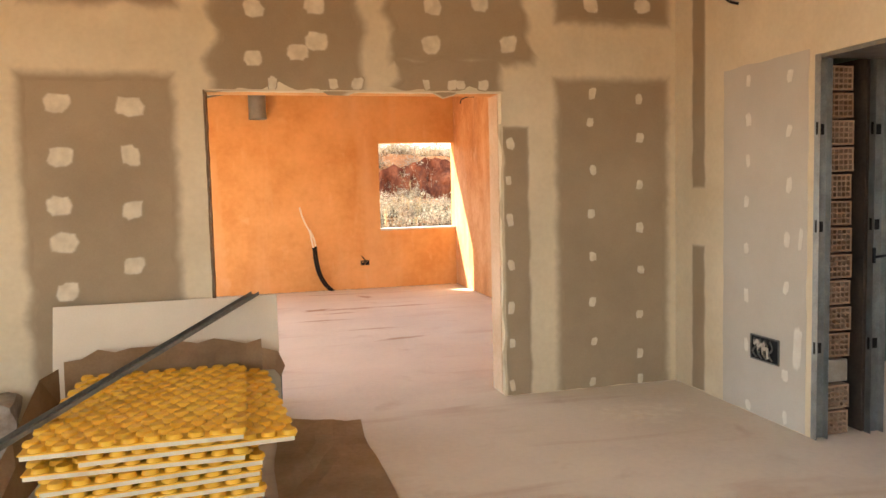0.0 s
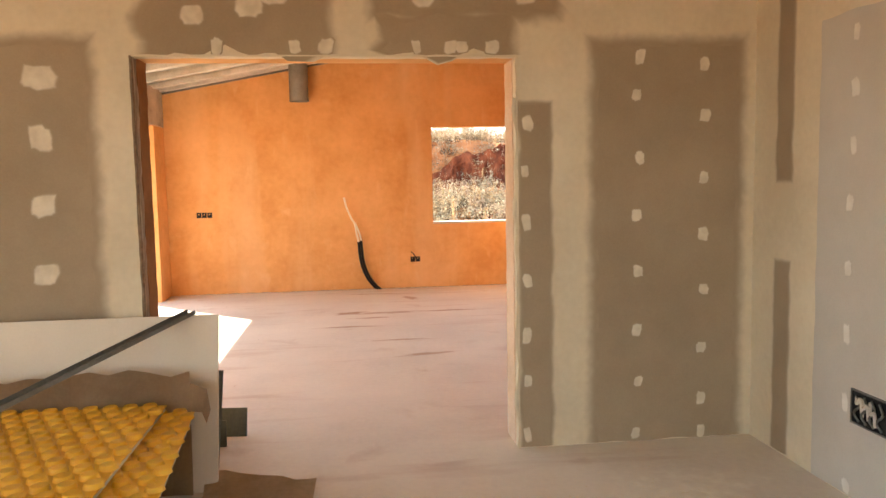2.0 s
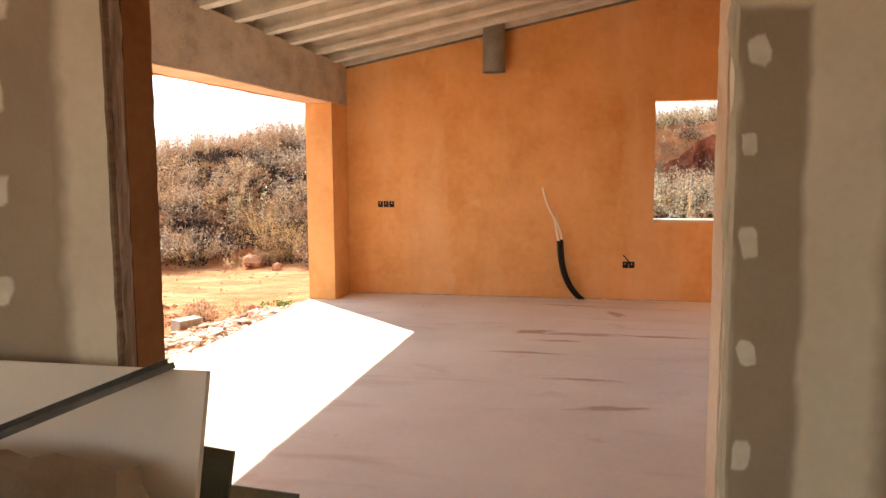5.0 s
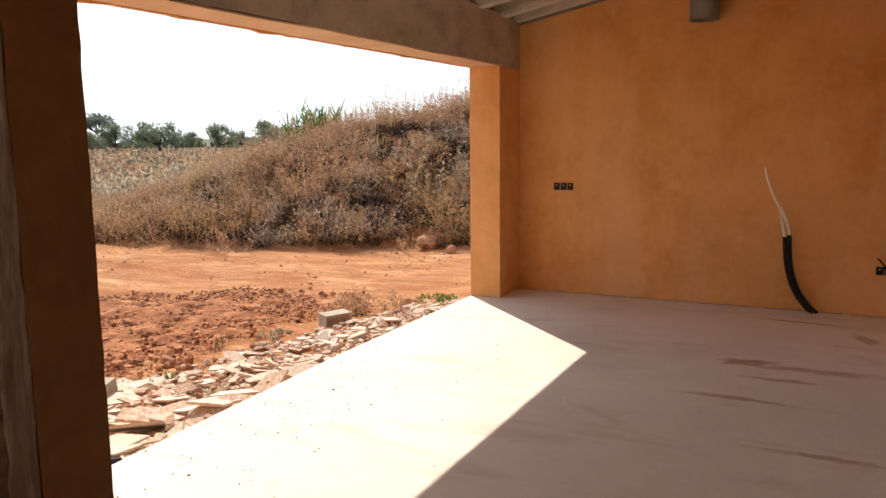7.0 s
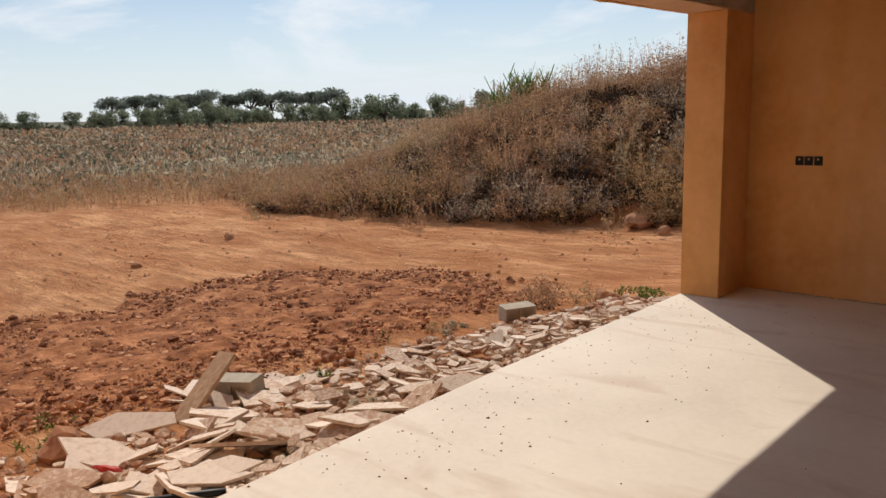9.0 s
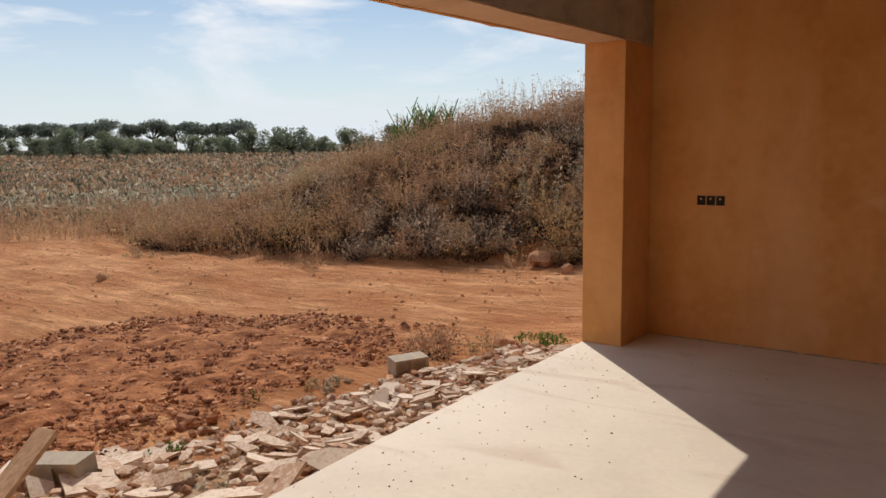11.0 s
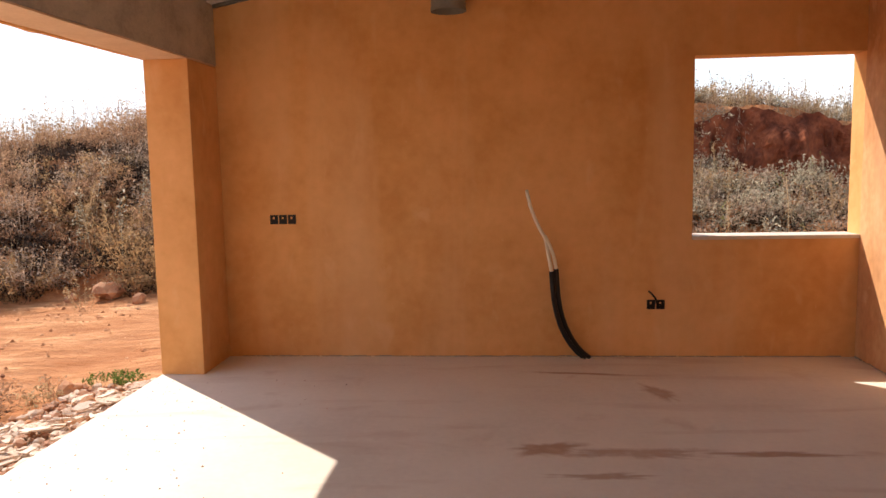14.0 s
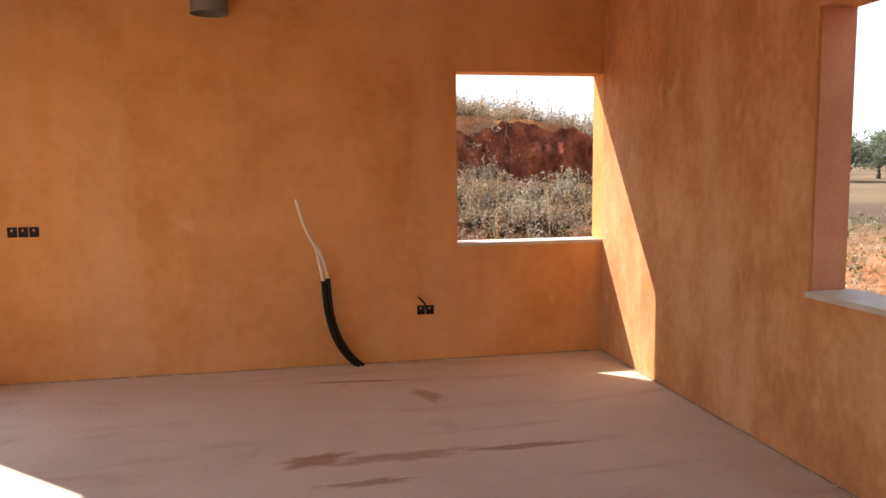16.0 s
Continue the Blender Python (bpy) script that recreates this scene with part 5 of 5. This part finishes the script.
def leaf(key, p, size, rng):
    vs, fs = beds.setdefault(key, ([], []))
    i = len(vs)
    d = [rng.gauss(0, 1) for _ in range(6)]
    l1 = math.sqrt(d[0] ** 2 + d[1] ** 2 + d[2] ** 2) + 1e-6
    l2 = math.sqrt(d[3] ** 2 + d[4] ** 2 + d[5] ** 2) + 1e-6
    u = [size * q / l1 for q in d[:3]]
    v = [size * 0.4 * q / l2 for q in d[3:]]
    vs += [(p[0] - u[0], p[1] - u[1], p[2] - u[2]), (p[0] + v[0], p[1] + v[1], p[2] + v[2]), (p[0] + u[0], p[1] + u[1], p[2] + u[2]), (p[0] - v[0], p[1] - v[1], p[2] - v[2])]
    fs.append((i, i + 1, i + 2, i + 3))


def spike(key, x, y, h, rng, width=0.012, leaves=9, size=0.035, spread=0.05):
    """An upright dry stalk with seed tufts along its upper part."""
    z = ground_z(x, y) - 0.03
    lx, ly = rng.gauss(0, 0.10) * h, rng.gauss(0, 0.10) * h
    m = (x + lx * 0.4, y + ly * 0.4, z + h * 0.55)
    t = (x + lx, y + ly, z + h)
    quad(key, (x, y, z), m, width, rng)
    quad(key, m, t, width * 0.8, rng)
    for _ in range(leaves):
        f = rng.uniform(0.35, 1.02)
        s = spread * (1.15 - f * 0.7) * h ** 0.3
        leaf(key, (x + lx * f + rng.gauss(0, s), y + ly * f + rng.gauss(0, s), z + h * f), size * rng.uniform(0.5, 1.2), rng)


def bush(key, x, y, r, h, n, size, rng):
    """A rounded scrub: plumes fanning out from one foot, each a twig set with small leaves."""
    z = ground_z(x, y) - 0.04
    k = max(4, n // 20)
    for _ in range(k):
        a, q = rng.uniform(0, 6.28), r * math.sqrt(rng.random())
        f0 = 0.35 * q
        bx0, by0 = x + f0 * math.cos(a), y + f0 * math.sin(a)
        tx, ty = x + q * math.cos(a), y + q * math.sin(a)
        th = h * rng.uniform(0.55, 1.08) * (1 - 0.5 * (q / r) ** 2)
        quad(key, (bx0, by0, z), (tx, ty, z + th), 0.009, rng)
        s = min(0.05, 0.13 * r)
        # dark leaves low in the scrub, coloured as its inner shade
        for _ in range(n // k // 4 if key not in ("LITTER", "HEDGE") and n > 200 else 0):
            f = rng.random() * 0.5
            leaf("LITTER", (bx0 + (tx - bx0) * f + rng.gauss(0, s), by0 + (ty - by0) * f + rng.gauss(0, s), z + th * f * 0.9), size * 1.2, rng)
        for _ in range(n // k):
            f = rng.random() ** 0.45
            leaf(key, (bx0 + (tx - bx0) * f + rng.gauss(0, s), by0 + (ty - by0) * f + rng.gauss(0, s), z + th * f + rng.gauss(0, s * 0.5)), size * rng.uniform(0.5, 1.3), rng)


rng = random.Random(101)
# the bank west of the pillar: separate scrubs with dark hollows between them
for n in range(400):
    x = rng.uniform(-17, -3.0)
    d = rng.uniform(0.1, 7.5)
    if noise.noise(Vector((x * 0.75, (ramp(x, FOOT) + d) * 0.75, 33))) < -0.30 and d < 4.4:
        continue
    y = ramp(x, FOOT) + d
    tone = noise.noise(Vector((x * 0.45, y * 0.45, 3)))
    if d < 2.6 and x > -10:
        key = rng.choice(("DRY_GREY", "DRY", "GOLD", "DRY"))
    else:
        key = "DRY_GREY" if tone > 0.22 else "STRAW" if tone < -0.3 else "DRY"
    r = rng.uniform(0.32, 0.8)
    bush(key, x, y, r, r * rng.uniform(0.9, 1.4), int(1500 * r), 0.028, rng)
# low dark tufts fill the gaps, their colour standing for shade
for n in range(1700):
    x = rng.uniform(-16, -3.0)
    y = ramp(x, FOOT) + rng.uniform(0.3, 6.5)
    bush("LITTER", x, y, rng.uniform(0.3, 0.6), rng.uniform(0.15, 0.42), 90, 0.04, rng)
for n in range(240):
    x = rng.uniform(-15, -3.2)
    y = ramp(x, FOOT) + rng.uniform(0.2, 3.8)
    r = rng.uniform(0.18, 0.4)
    bush(rng.choice(("DRY", "STRAW", "GOLD", "DRY_GREY")), x, y, r, r * rng.uniform(1.3, 2.2), int(900 * r), 0.025, rng)
# the same shade-coloured tufts on the bank behind the far window
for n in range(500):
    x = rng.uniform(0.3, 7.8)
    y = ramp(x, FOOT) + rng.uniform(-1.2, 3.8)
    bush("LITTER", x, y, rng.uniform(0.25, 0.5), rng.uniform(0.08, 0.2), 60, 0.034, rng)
for n in range(90):
    x = rng.uniform(1.0, 7.6) if n % 3 else rng.uniform(1.0, 4.2)
    r = rng.uniform(0.25, 0.45)
    bush(rng.choice(("SAGE", "SAGE", "DRY_GREY", "STRAW")), x, ramp(x, FOOT) + rng.uniform(2.4, 3.85), r, rng.uniform(0.4, 0.85), int(760 * r), 0.029, rng)
for n in range(90):
    x = rng.uniform(0.8, 4.3)
    y = ramp(x, FOOT) + rng.uniform(4.1, 5.0)
    r = rng.uniform(0.2, 0.45)
    bush(rng.choice(("SAGE", "DRY_GREY", "STRAW")), x, y, r, rng.uniform(0.3, 0.6), int(560 * r), 0.024, rng)
for n in range(500):
    x = rng.uniform(-2, 8.2)
    y = ramp(x, FOOT) + rng.uniform(4.3, 4.9)
    spike(rng.choice(("STRAW", "SAGE", "DRY_GREY")), x, y, rng.uniform(0.3, 0.65), rng, 0.009, 18, 0.024, 0.06)
for x, d, r, h, key in ((-8.9, 0.35, 0.55, 0.95, "GOLD"), (-8.3, 0.5, 0.45, 0.8, "GOLD"), (-10.6, 0.3, 0.5, 0.7, "GOLD"), (-11.6, 0.4, 0.6, 0.8, "STRAW"), (-7.3, 0.2, 0.35, 0.45, "SAGE"), (-6.6, 0.25, 0.45, 0.6, "DRY_GREY"),
                        (-12.6, 0.3, 0.5, 0.7, "GOLD"), (-9.7, 0.5, 0.5, 0.7, "DRY"), (-7.8, 0.15, 0.3, 0.5, "DRY_GREY"), (-4.6, 0.1, 0.35, 0.6, "STRAW")):
    bush(key, x, ramp(x, FOOT) + d, r, h, 600, 0.026, rng)
for n in range(5200):
    x = rng.uniform(-17, -3.0)
    d = rng.random() ** 0.62 * 7.6
    y = ramp(x, FOOT) + d
    gap = noise.noise(Vector((x * 0.8, y * 0.8, 1)))
    if gap < 0.16 and d < 4.2:
        continue
    if d < 1.6 and rng.random() < 0.6:
        continue
    h = rng.uniform(0.35, 0.85) * (1.3 if d > 3.8 else 0.85) * (1 + 0.35 * gap)
    spike(rng.choice(("DRY", "DRY", "STRAW", "DRY", "DRY_GREY")) if gap < 0.35 else "GOLD", x, y, h, rng, 0.009, 17, 0.027, 0.05)
for n in range(12):
    x = rng.uniform(-6.2, -3.4)
    spike(rng.choice(("SAGE", "STRAW")), x, ramp(x, FOOT) + rng.uniform(0.1, 1.6), rng.uniform(0.8, 1.3), rng, 0.014, 90, 0.032, 0.07)
# the bank behind the far window: pale scrub below a raw cut of clay, dry stalks on top
for n in range(230):
    x = rng.uniform(0.5, 7.8)
    d = rng.uniform(-1.2, 3.95)
    y = ramp(x, FOOT) + d
    tone = noise.noise(Vector((x * 0.9, y * 0.9, 3)))
    key = "LIME" if tone > 0.28 and d < 1.8 else rng.choice(("SAGE", "DRY_GREY", "DRY_GREY", "SAGE"))
    r = rng.uniform(0.2, 0.5)
    bush(key, x, y, r, r * rng.uniform(0.75, 1.2), int(760 * r), 0.029, rng)
for n in range(260):
    x = rng.uniform(0.3, 7.8)
    y = ramp(x, FOOT) + rng.uniform(-1.4, 4.2)
    if noise.noise(Vector((x * 1.3, y * 1.3, 1))) < 0:
        continue
    spike(rng.choice(("SAGE", "STRAW", "SAGE", "LIME")), x, y, rng.uniform(0.25, 0.55), rng, 0.009, 14, 0.03, 0.04)
for n in range(2300):
    x = rng.uniform(-4, 8.2)
    d = 4.85 + 2.6 * rng.random() ** 1.5
    y = ramp(x, FOOT) + d
    spike(rng.choice(("STRAW", "SAGE", "DRY_GREY", "STRAW")), x, y, rng.uniform(0.2, 0.55) * (0.8 + 0.7 * abs(noise.noise(Vector((x, 0, 0))))), rng, 0.008, 16, 0.022, 0.05)
for n in range(46):
    x = rng.uniform(1.5, 6.8)
    y = ramp(x, FOOT) + rng.uniform(-1.0, 3.9)
    spike(rng.choice(("STRAW", "STRAW", "SAGE")), x, y, rng.uniform(0.5, 0.95), rng, 0.028, 60, 0.026, 0.035)
for n in range(110):
    x = rng.uniform(1.2, 7.4)
    y = ramp(x, FOOT) + 4.9 + rng.uniform(0, 1.2)
    r = rng.uniform(0.2, 0.4)
    bush(rng.choice(("STRAW", "DRY_GREY", "SAGE")), x, y, r, rng.uniform(0.3, 0.6), int(900 * r), 0.024, rng)
for n in range(90):
    x = rng.uniform(1.2, 7.4)
    y = ramp(x, FOOT) + rng.uniform(3.6, 4.5)
    if noise.noise(Vector((x * 1.4, y * 1.4, 12))) > 0.02:
        r = rng.uniform(0.15, 0.32)
        bush(rng.choice(("SAGE", "DRY_GREY", "STRAW")), x, y, r, rng.uniform(0.3, 0.55), int(900 * r), 0.024, rng)
# raw clay face along the head of that bank
vs, fs = [], []
NU, NV = 150, 16
for i in range(NU + 1):
    x = -2.5 + 10.8 * i / NU
    head = 0.35 + 0.65 * min(1, max(0, 0.75 + 1.3 * noise.noise(Vector((x * 0.55, 0, 5)))))
    y0 = ramp(x, FOOT) + 3.75
    z0, z1 = ground_z(x, y0) - 0.12, ground_z(x, y0 + 1.2) + 0.03
    z1 = z0 + (z1 - z0) * (ramp(x, [(2.4, 0.35), (4.2, 0.9), (9, 1.0)]) + 0.22 * noise.noise(Vector((x * 1.6, 9, 5))) + 0.10 * noise.noise(Vector((x * 5, 2, 5))))
    for j in range(NV + 1):
        v = j / NV
        bulge = 0.16 * noise.noise(Vector((x * 1.4, v * 1.1, 2))) + 0.27 * noise.noise(Vector((x * 4, v * 2.2, 4))) + 0.13 * noise.noise(Vector((x * 11, v * 6, 6)))
        vs.append((x, y0 + 0.10 + 0.45 * v + bulge * math.sin(3.14 * (0.15 + 0.8 * v)) + (1 - head) * 0.5, z0 + (z1 - z0) * v))
for i in range(NU):
    for j in range(NV):
        a = i * (NV + 1) + j
        fs.append((a, a + NV + 1, a + NV + 2, a + 1))
stuff("clay_face", vs, fs, CUT_EARTH, "raw dark red clay face along a bank", "earth bank")
for n in range(420):
    a = rng.uniform(-0.2, 1.1)
    r = rng.uniform(9, 26)
    x, y = 3.4 + r * math.cos(a), 8 + r * math.sin(a)
    if mound_z(x, y) < 0.1:
        bush(rng.choice(("STRAW", "SAGE", "GREEN")), x, y, 0.3, rng.uniform(0.25, 0.5), 36, 0.05, rng)
# the field: tall straw at its edge, thinning with distance
for n in range(4200):
    x = rng.uniform(-24, -8)
    edge = ramp(x, [(-24, 9.8), (-17.5, 11.2), (-15, 14.6), (-11, 13.9), (-8, 14.5)])
    y = edge + rng.random() ** 1.5 * 9 - 0.15
    spike(rng.choice(("GOLD", "DRY", "STRAW", "DRY")), x, y, rng.uniform(0.2, 0.55), rng, 0.011, 10, 0.032, 0.05)
for n in range(2600):
    x = rng.uniform(-34, -17)
    y = rng.uniform(-6, 12) + ramp(x, [(-34, -3), (-17, 0)])
    if x > -17.8 - rng.random() * 0.7:
        continue
    spike(rng.choice(("GOLD", "DRY", "STRAW", "DRY")), x, y, rng.uniform(0.2, 0.55), rng, 0.011, 10, 0.032, 0.05)
for n in range(14000):
    a = rng.uniform(1.75, 3.5)
    r = 22 + 85 * rng.random() ** 1.2
    x, y = r * math.cos(a), 5 + r * math.sin(a)
    if mound_z(x, y) > 0.4:
        continue
    k = 0.6 + r / 30
    patch = noise.noise(Vector((x * 0.06, y * 0.06, 9)))
    key = "LIME" if patch > 0.38 and r < 60 and rng.random() < 0.4 else "SAGE" if patch > 0.18 and r < 60 and rng.random() < 0.6 else rng.choice(("DRY", "DRY_GREY", "DRY", "SAGE", "HEDGE"))
    z = ground_z(x, y)
    for _ in range(4):
        px, py = x + rng.gauss(0, 0.35 * k), y + rng.gauss(0, 0.35 * k)
        quad(key, (px, py, z - 0.05), (px + rng.gauss(0, 0.1), py + rng.gauss(0, 0.1), z + rng.uniform(0.12, 0.36)), 0.04 * k, rng)
        leaf(key, (px, py, z + rng.uniform(0.03, 0.3)), 0.09 * k, rng)
# low scrub under the far trees
for n in range(330):
    a = radians(rng.uniform(34, 78))
    r = rng.uniform(118, 165)
    bush("HEDGE", 1.07 - r * math.sin(a), 4.85 + r * math.cos(a), rng.uniform(1.2, 2.6), rng.uniform(0.7, 1.8), 70, 0.3, rng)
# tufts by the slab and on the soil
for x, y, r, h, key, k in ((-3.16, 8.14, 0.10, 0.16, "GREEN", 90), (-3.41, 6.4, 0.14, 0.14, "GREEN", 90), (-2.25, 7.85, 0.13, 0.13, "SAGE", 130), (-2.5, 11.5, 0.2, 0.15, "GREEN", 150), (-3.22, 10.85, 0.26, 0.26, "DRY", 190),
                         (-2.85, 11.25, 0.15, 0.22, "DRY", 100), (-3.4, 9.45, 0.12, 0.16, "STRAW", 90), (-3.24, 9.76, 0.1, 0.12, "SAGE", 60), (-11.8, 13.3, 0.3, 0.3, "STRAW", 130), (-2.65, 11.45, 0.1, 0.2, "GREEN", 50),
                         (-4.9, 15.2, 0.3, 0.5, "STRAW", 160), (-8.0, 14.0, 0.3, 0.5, "DRY", 160), (-2.0, 7.4, 0.10, 0.1, "SAGE", 70), (-3.4, 9.0, 0.05, 0.2, "GREEN", 14), (-1.98, 7.05, 0.13, 0.12, "SAGE", 150), (-2.1, 6.95, 0.10, 0.09, "GREEN", 70), (-3.75, 6.6, 0.16, 0.12, "GREEN", 120), (-3.1, 7.75, 0.09, 0.13, "GREEN", 90), (-3.05, 10.7, 0.3, 0.32, "DRY", 420), (-3.3, 11.1, 0.28, 0.25, "DRY", 320), (-2.75, 10.95, 0.2, 0.2, "STRAW", 200), (-2.35, 11.35, 0.2, 0.14, "GREEN", 220), (-3.2, 9.55, 0.14, 0.15, "SAGE", 140)):
    bush(key, x, y, r, h, k, 0.022 if x > -5 else 0.04, rng)
names = {"LITTER": (LITTER, "dark_undergrowth", "low dark leaves, coloured as the shade inside and between scrubs", "undergrowth"), "HEDGE": (HEDGE, "far_scrub", "dull green scrub under far trees", "scrub"), "LIME": (LIME, "lime_scrub", "yellow-green scrub", "scrub"), "GOLD": (GOLD, "golden_weeds", "golden dry weeds", "weeds"), "DRY": (DRY, "dry_weeds", "dry brown weeds and stalks", "weeds"), "DRY_GREY": (DRY_GREY, "grey_weeds", "withered grey-brown scrub", "weeds"), "STRAW": (STRAW, "straw_grass", "tall straw-coloured dry grass", "grass"),
         "SAGE": (SAGE, "sage_scrub", "pale sage-coloured scrub", "scrub"), "GREEN": (GREEN, "green_weeds", "small green weeds", "weeds")}
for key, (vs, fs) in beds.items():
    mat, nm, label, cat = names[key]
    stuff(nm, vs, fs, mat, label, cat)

# reeds on the end of the bank
beds.clear()
rng = random.Random(7)
rx, ry = -10.3, 20.0
rz = ground_z(rx, ry)
rd = thing("reed_clump", "bright green reed clump on a dry bank", "reeds")
for k in range(80):
    a, q = rng.uniform(0, 6.28), rng.uniform(0, 0.85)
    bx_, by_ = rx + q * math.cos(a), ry + 0.5 * q * math.sin(a)
    h = rng.uniform(0.6, 1.25) * (1 - 0.3 * q)
    tx, ty = bx_ + rng.gauss(0, 0.2), by_ + rng.gauss(0, 0.2)
    quad("stalk", (bx_, by_, rz - 0.2), (tx, ty, rz + h), 0.02, rng)
    for _ in range(9):
        f = rng.uniform(0.25, 1)
        p = (bx_ + (tx - bx_) * f, by_ + (ty - by_) * f, rz + h * f)
        w = rng.uniform(0, 6.28)
        s = rng.uniform(0.12, 0.3)
        quad("leaf", p, (p[0] + s * math.cos(w), p[1] + s * math.sin(w), p[2] + rng.uniform(0.15, 0.45)), 0.035, rng)
for key in ("stalk", "leaf"):
    vs, fs = beds[key]
    me = bpy.data.meshes.new(key)
    me.from_pydata(vs, [], fs)
    me.materials.append(REED)
    o = new("stalks" if key == "stalk" else "leaves", me)
    o.parent = rd


# ---- far trees ----
def tree(name, label, h, w, seed, mat, pine=False, count=2400):
    """A tapered trunk with limbs, and a crown of small leaves set in uneven clumps."""
    r = random.Random(seed)
    o = thing(name, label, "tree", "far trees")
    fork = h * (0.45 if pine else 0.2)
    bend = r.uniform(-0.1, 0.1) * h
    base = smooth_path([(0, 0, -0.4), (bend * 0.4, 0, fork * 0.5), (bend, 0.05 * h, fork)], 4)
    t = tube(base, [0.05 * h * (1 - 0.5 * i / len(base)) * (0.55 if pine else 1) for i in range(len(base))], None, 8)
    cl = []
    for k in range(13 if not pine else 16):
        a = r.uniform(0, 6.28)
        q = w / 2 * math.sqrt(r.random()) * 0.85
        if pine:
            z = h * r.uniform(0.70, 0.93) - 0.12 * h * (q / (w / 2)) ** 2
        else:
            z = fork + (h - fork) * (0.12 + 0.72 * r.random()) * (1 - 0.35 * (q / (w / 2)) ** 2)
        p = Vector((bend + q * math.cos(a), q * math.sin(a), z))
        cl.append((p, r.uniform(0.16, 0.27) * w))
        tube(smooth_path([base[-1], (base[-1] + p) / 2 + Vector((0, 0, -0.03 * h)), p], 3), [0.02 * h, 0.016 * h, 0.014 * h, 0.011 * h, 0.009 * h, 0.007 * h, 0.005 * h], t, 5)
    part("trunk", t, BARK, o)
    beds.clear()
    for k in range(count):
        p, rad = r.choice(cl)
        v = Vector((r.gauss(0, 1), r.gauss(0, 1), r.gauss(0, 1))).normalized() * rad * r.random() ** 0.45
        leaf("leaf", (p.x + v.x, p.y + v.y, p.z + v.z * (0.6 if pine else 0.8)), 0.05 * h * r.uniform(0.5, 1.2), r)
    vs, fs = beds["leaf"]
    me = bpy.data.meshes.new("crown")
    me.from_pydata(vs, [], fs)
    me.materials.append(mat)
    c = new("crown", me)
    c.parent = o
    return o


masters = [tree("olive_tree", "broad dark green orchard tree in a dry field", 4.4, 4.6, 1, OLIVE), tree("olive_tree", "broad dark green orchard tree in a dry field", 4.2, 4.2, 5, OLIVE),
           tree("olive_tree", "rounded grey-green orchard tree in a dry field", 3.8, 4.4, 9, OLIVE)]
pines = [tree("umbrella_pine", "tall umbrella pine with a flat crown", 9.0, 9.0, 3, PINE, True, 2400), tree("umbrella_pine", "tall umbrella pine with a flat crown", 8.4, 8.0, 8, PINE, True, 2400)]


def plant(src, bearing, dist, k, first=[]):
    """Sets a tree at a bearing (degrees west of north) and distance."""
    a = radians(bearing)
    a -= radians(2.75) if bearing > 0 else radians(1.0)
    x, y = 1.07 - dist * math.sin(a), 4.85 + dist * math.cos(a)
    m = pose(x, y, ground_z(x, y), 0, 0, bearing * 37 % 360)
    if src.name not in first:
        first.append(src.name)
        src.matrix_basis = m @ Matrix.Diagonal((k, k, k, 1))
    else:
        o = copy_thing(src, m)
        o.scale = (k, k, k)


# bearings across the view, west of north, with distance and size
for i, (b_, d_, k_) in enumerate(((49.9, 92, 1.0), (52.8, 98, 0.85), (46.0, 100, 0.95), (42.6, 95, 1.05), (54.4, 95, 0.6), (60.2, 105, 0.6), (62.6, 92, 0.9), (64.6, 92, 0.85), (67.0, 105, 0.7), (69.5, 110, 0.7), (74.0, 95, 0.6), (57.2, 110, 0.8), (58.9, 118, 0.75), (71.5, 130, 0.7),
                                 (44.4, 120, 0.8), (47.8, 125, 0.8), (51.3, 125, 0.75), (55.8, 122, 0.8), (61.4, 125, 0.75), (66, 128, 0.75), (63.6, 132, 0.8), (40.3, 110, 0.9), (38.5, 120, 0.9), (76, 120, 0.8), (79, 110, 0.8))):
    plant(masters[i % 3], b_, d_, k_ * 1.02)
for i, (b_, d_, k_) in enumerate(((69.0, 165, 1.0), (67.4, 172, 1.15), (65.8, 168, 1.1), (64.3, 175, 1.2), (62.9, 165, 1.2), (61.0, 172, 1.15), (59.6, 168, 1.2), (58.2, 174, 1.15), (56.8, 170, 1.15), (55.4, 172, 1.2), (53.9, 165, 1.2))):
    plant(pines[i % 2], b_, d_, k_ * 0.68)
rng = random.Random(19)
for k in range(30):
    plant(masters[k % 3], 37.5 + 1.1 * k + rng.uniform(-0.7, 0.7), rng.uniform(138, 165), rng.uniform(0.55, 0.95))
# trees seen through the east window
for i, (b_, d_, k_) in enumerate(((-37, 60, 1.0), (-39.5, 66, 0.9), (-42, 62, 1.1), (-34, 70, 0.8))):
    plant(masters[i % 3], b_, d_, k_)
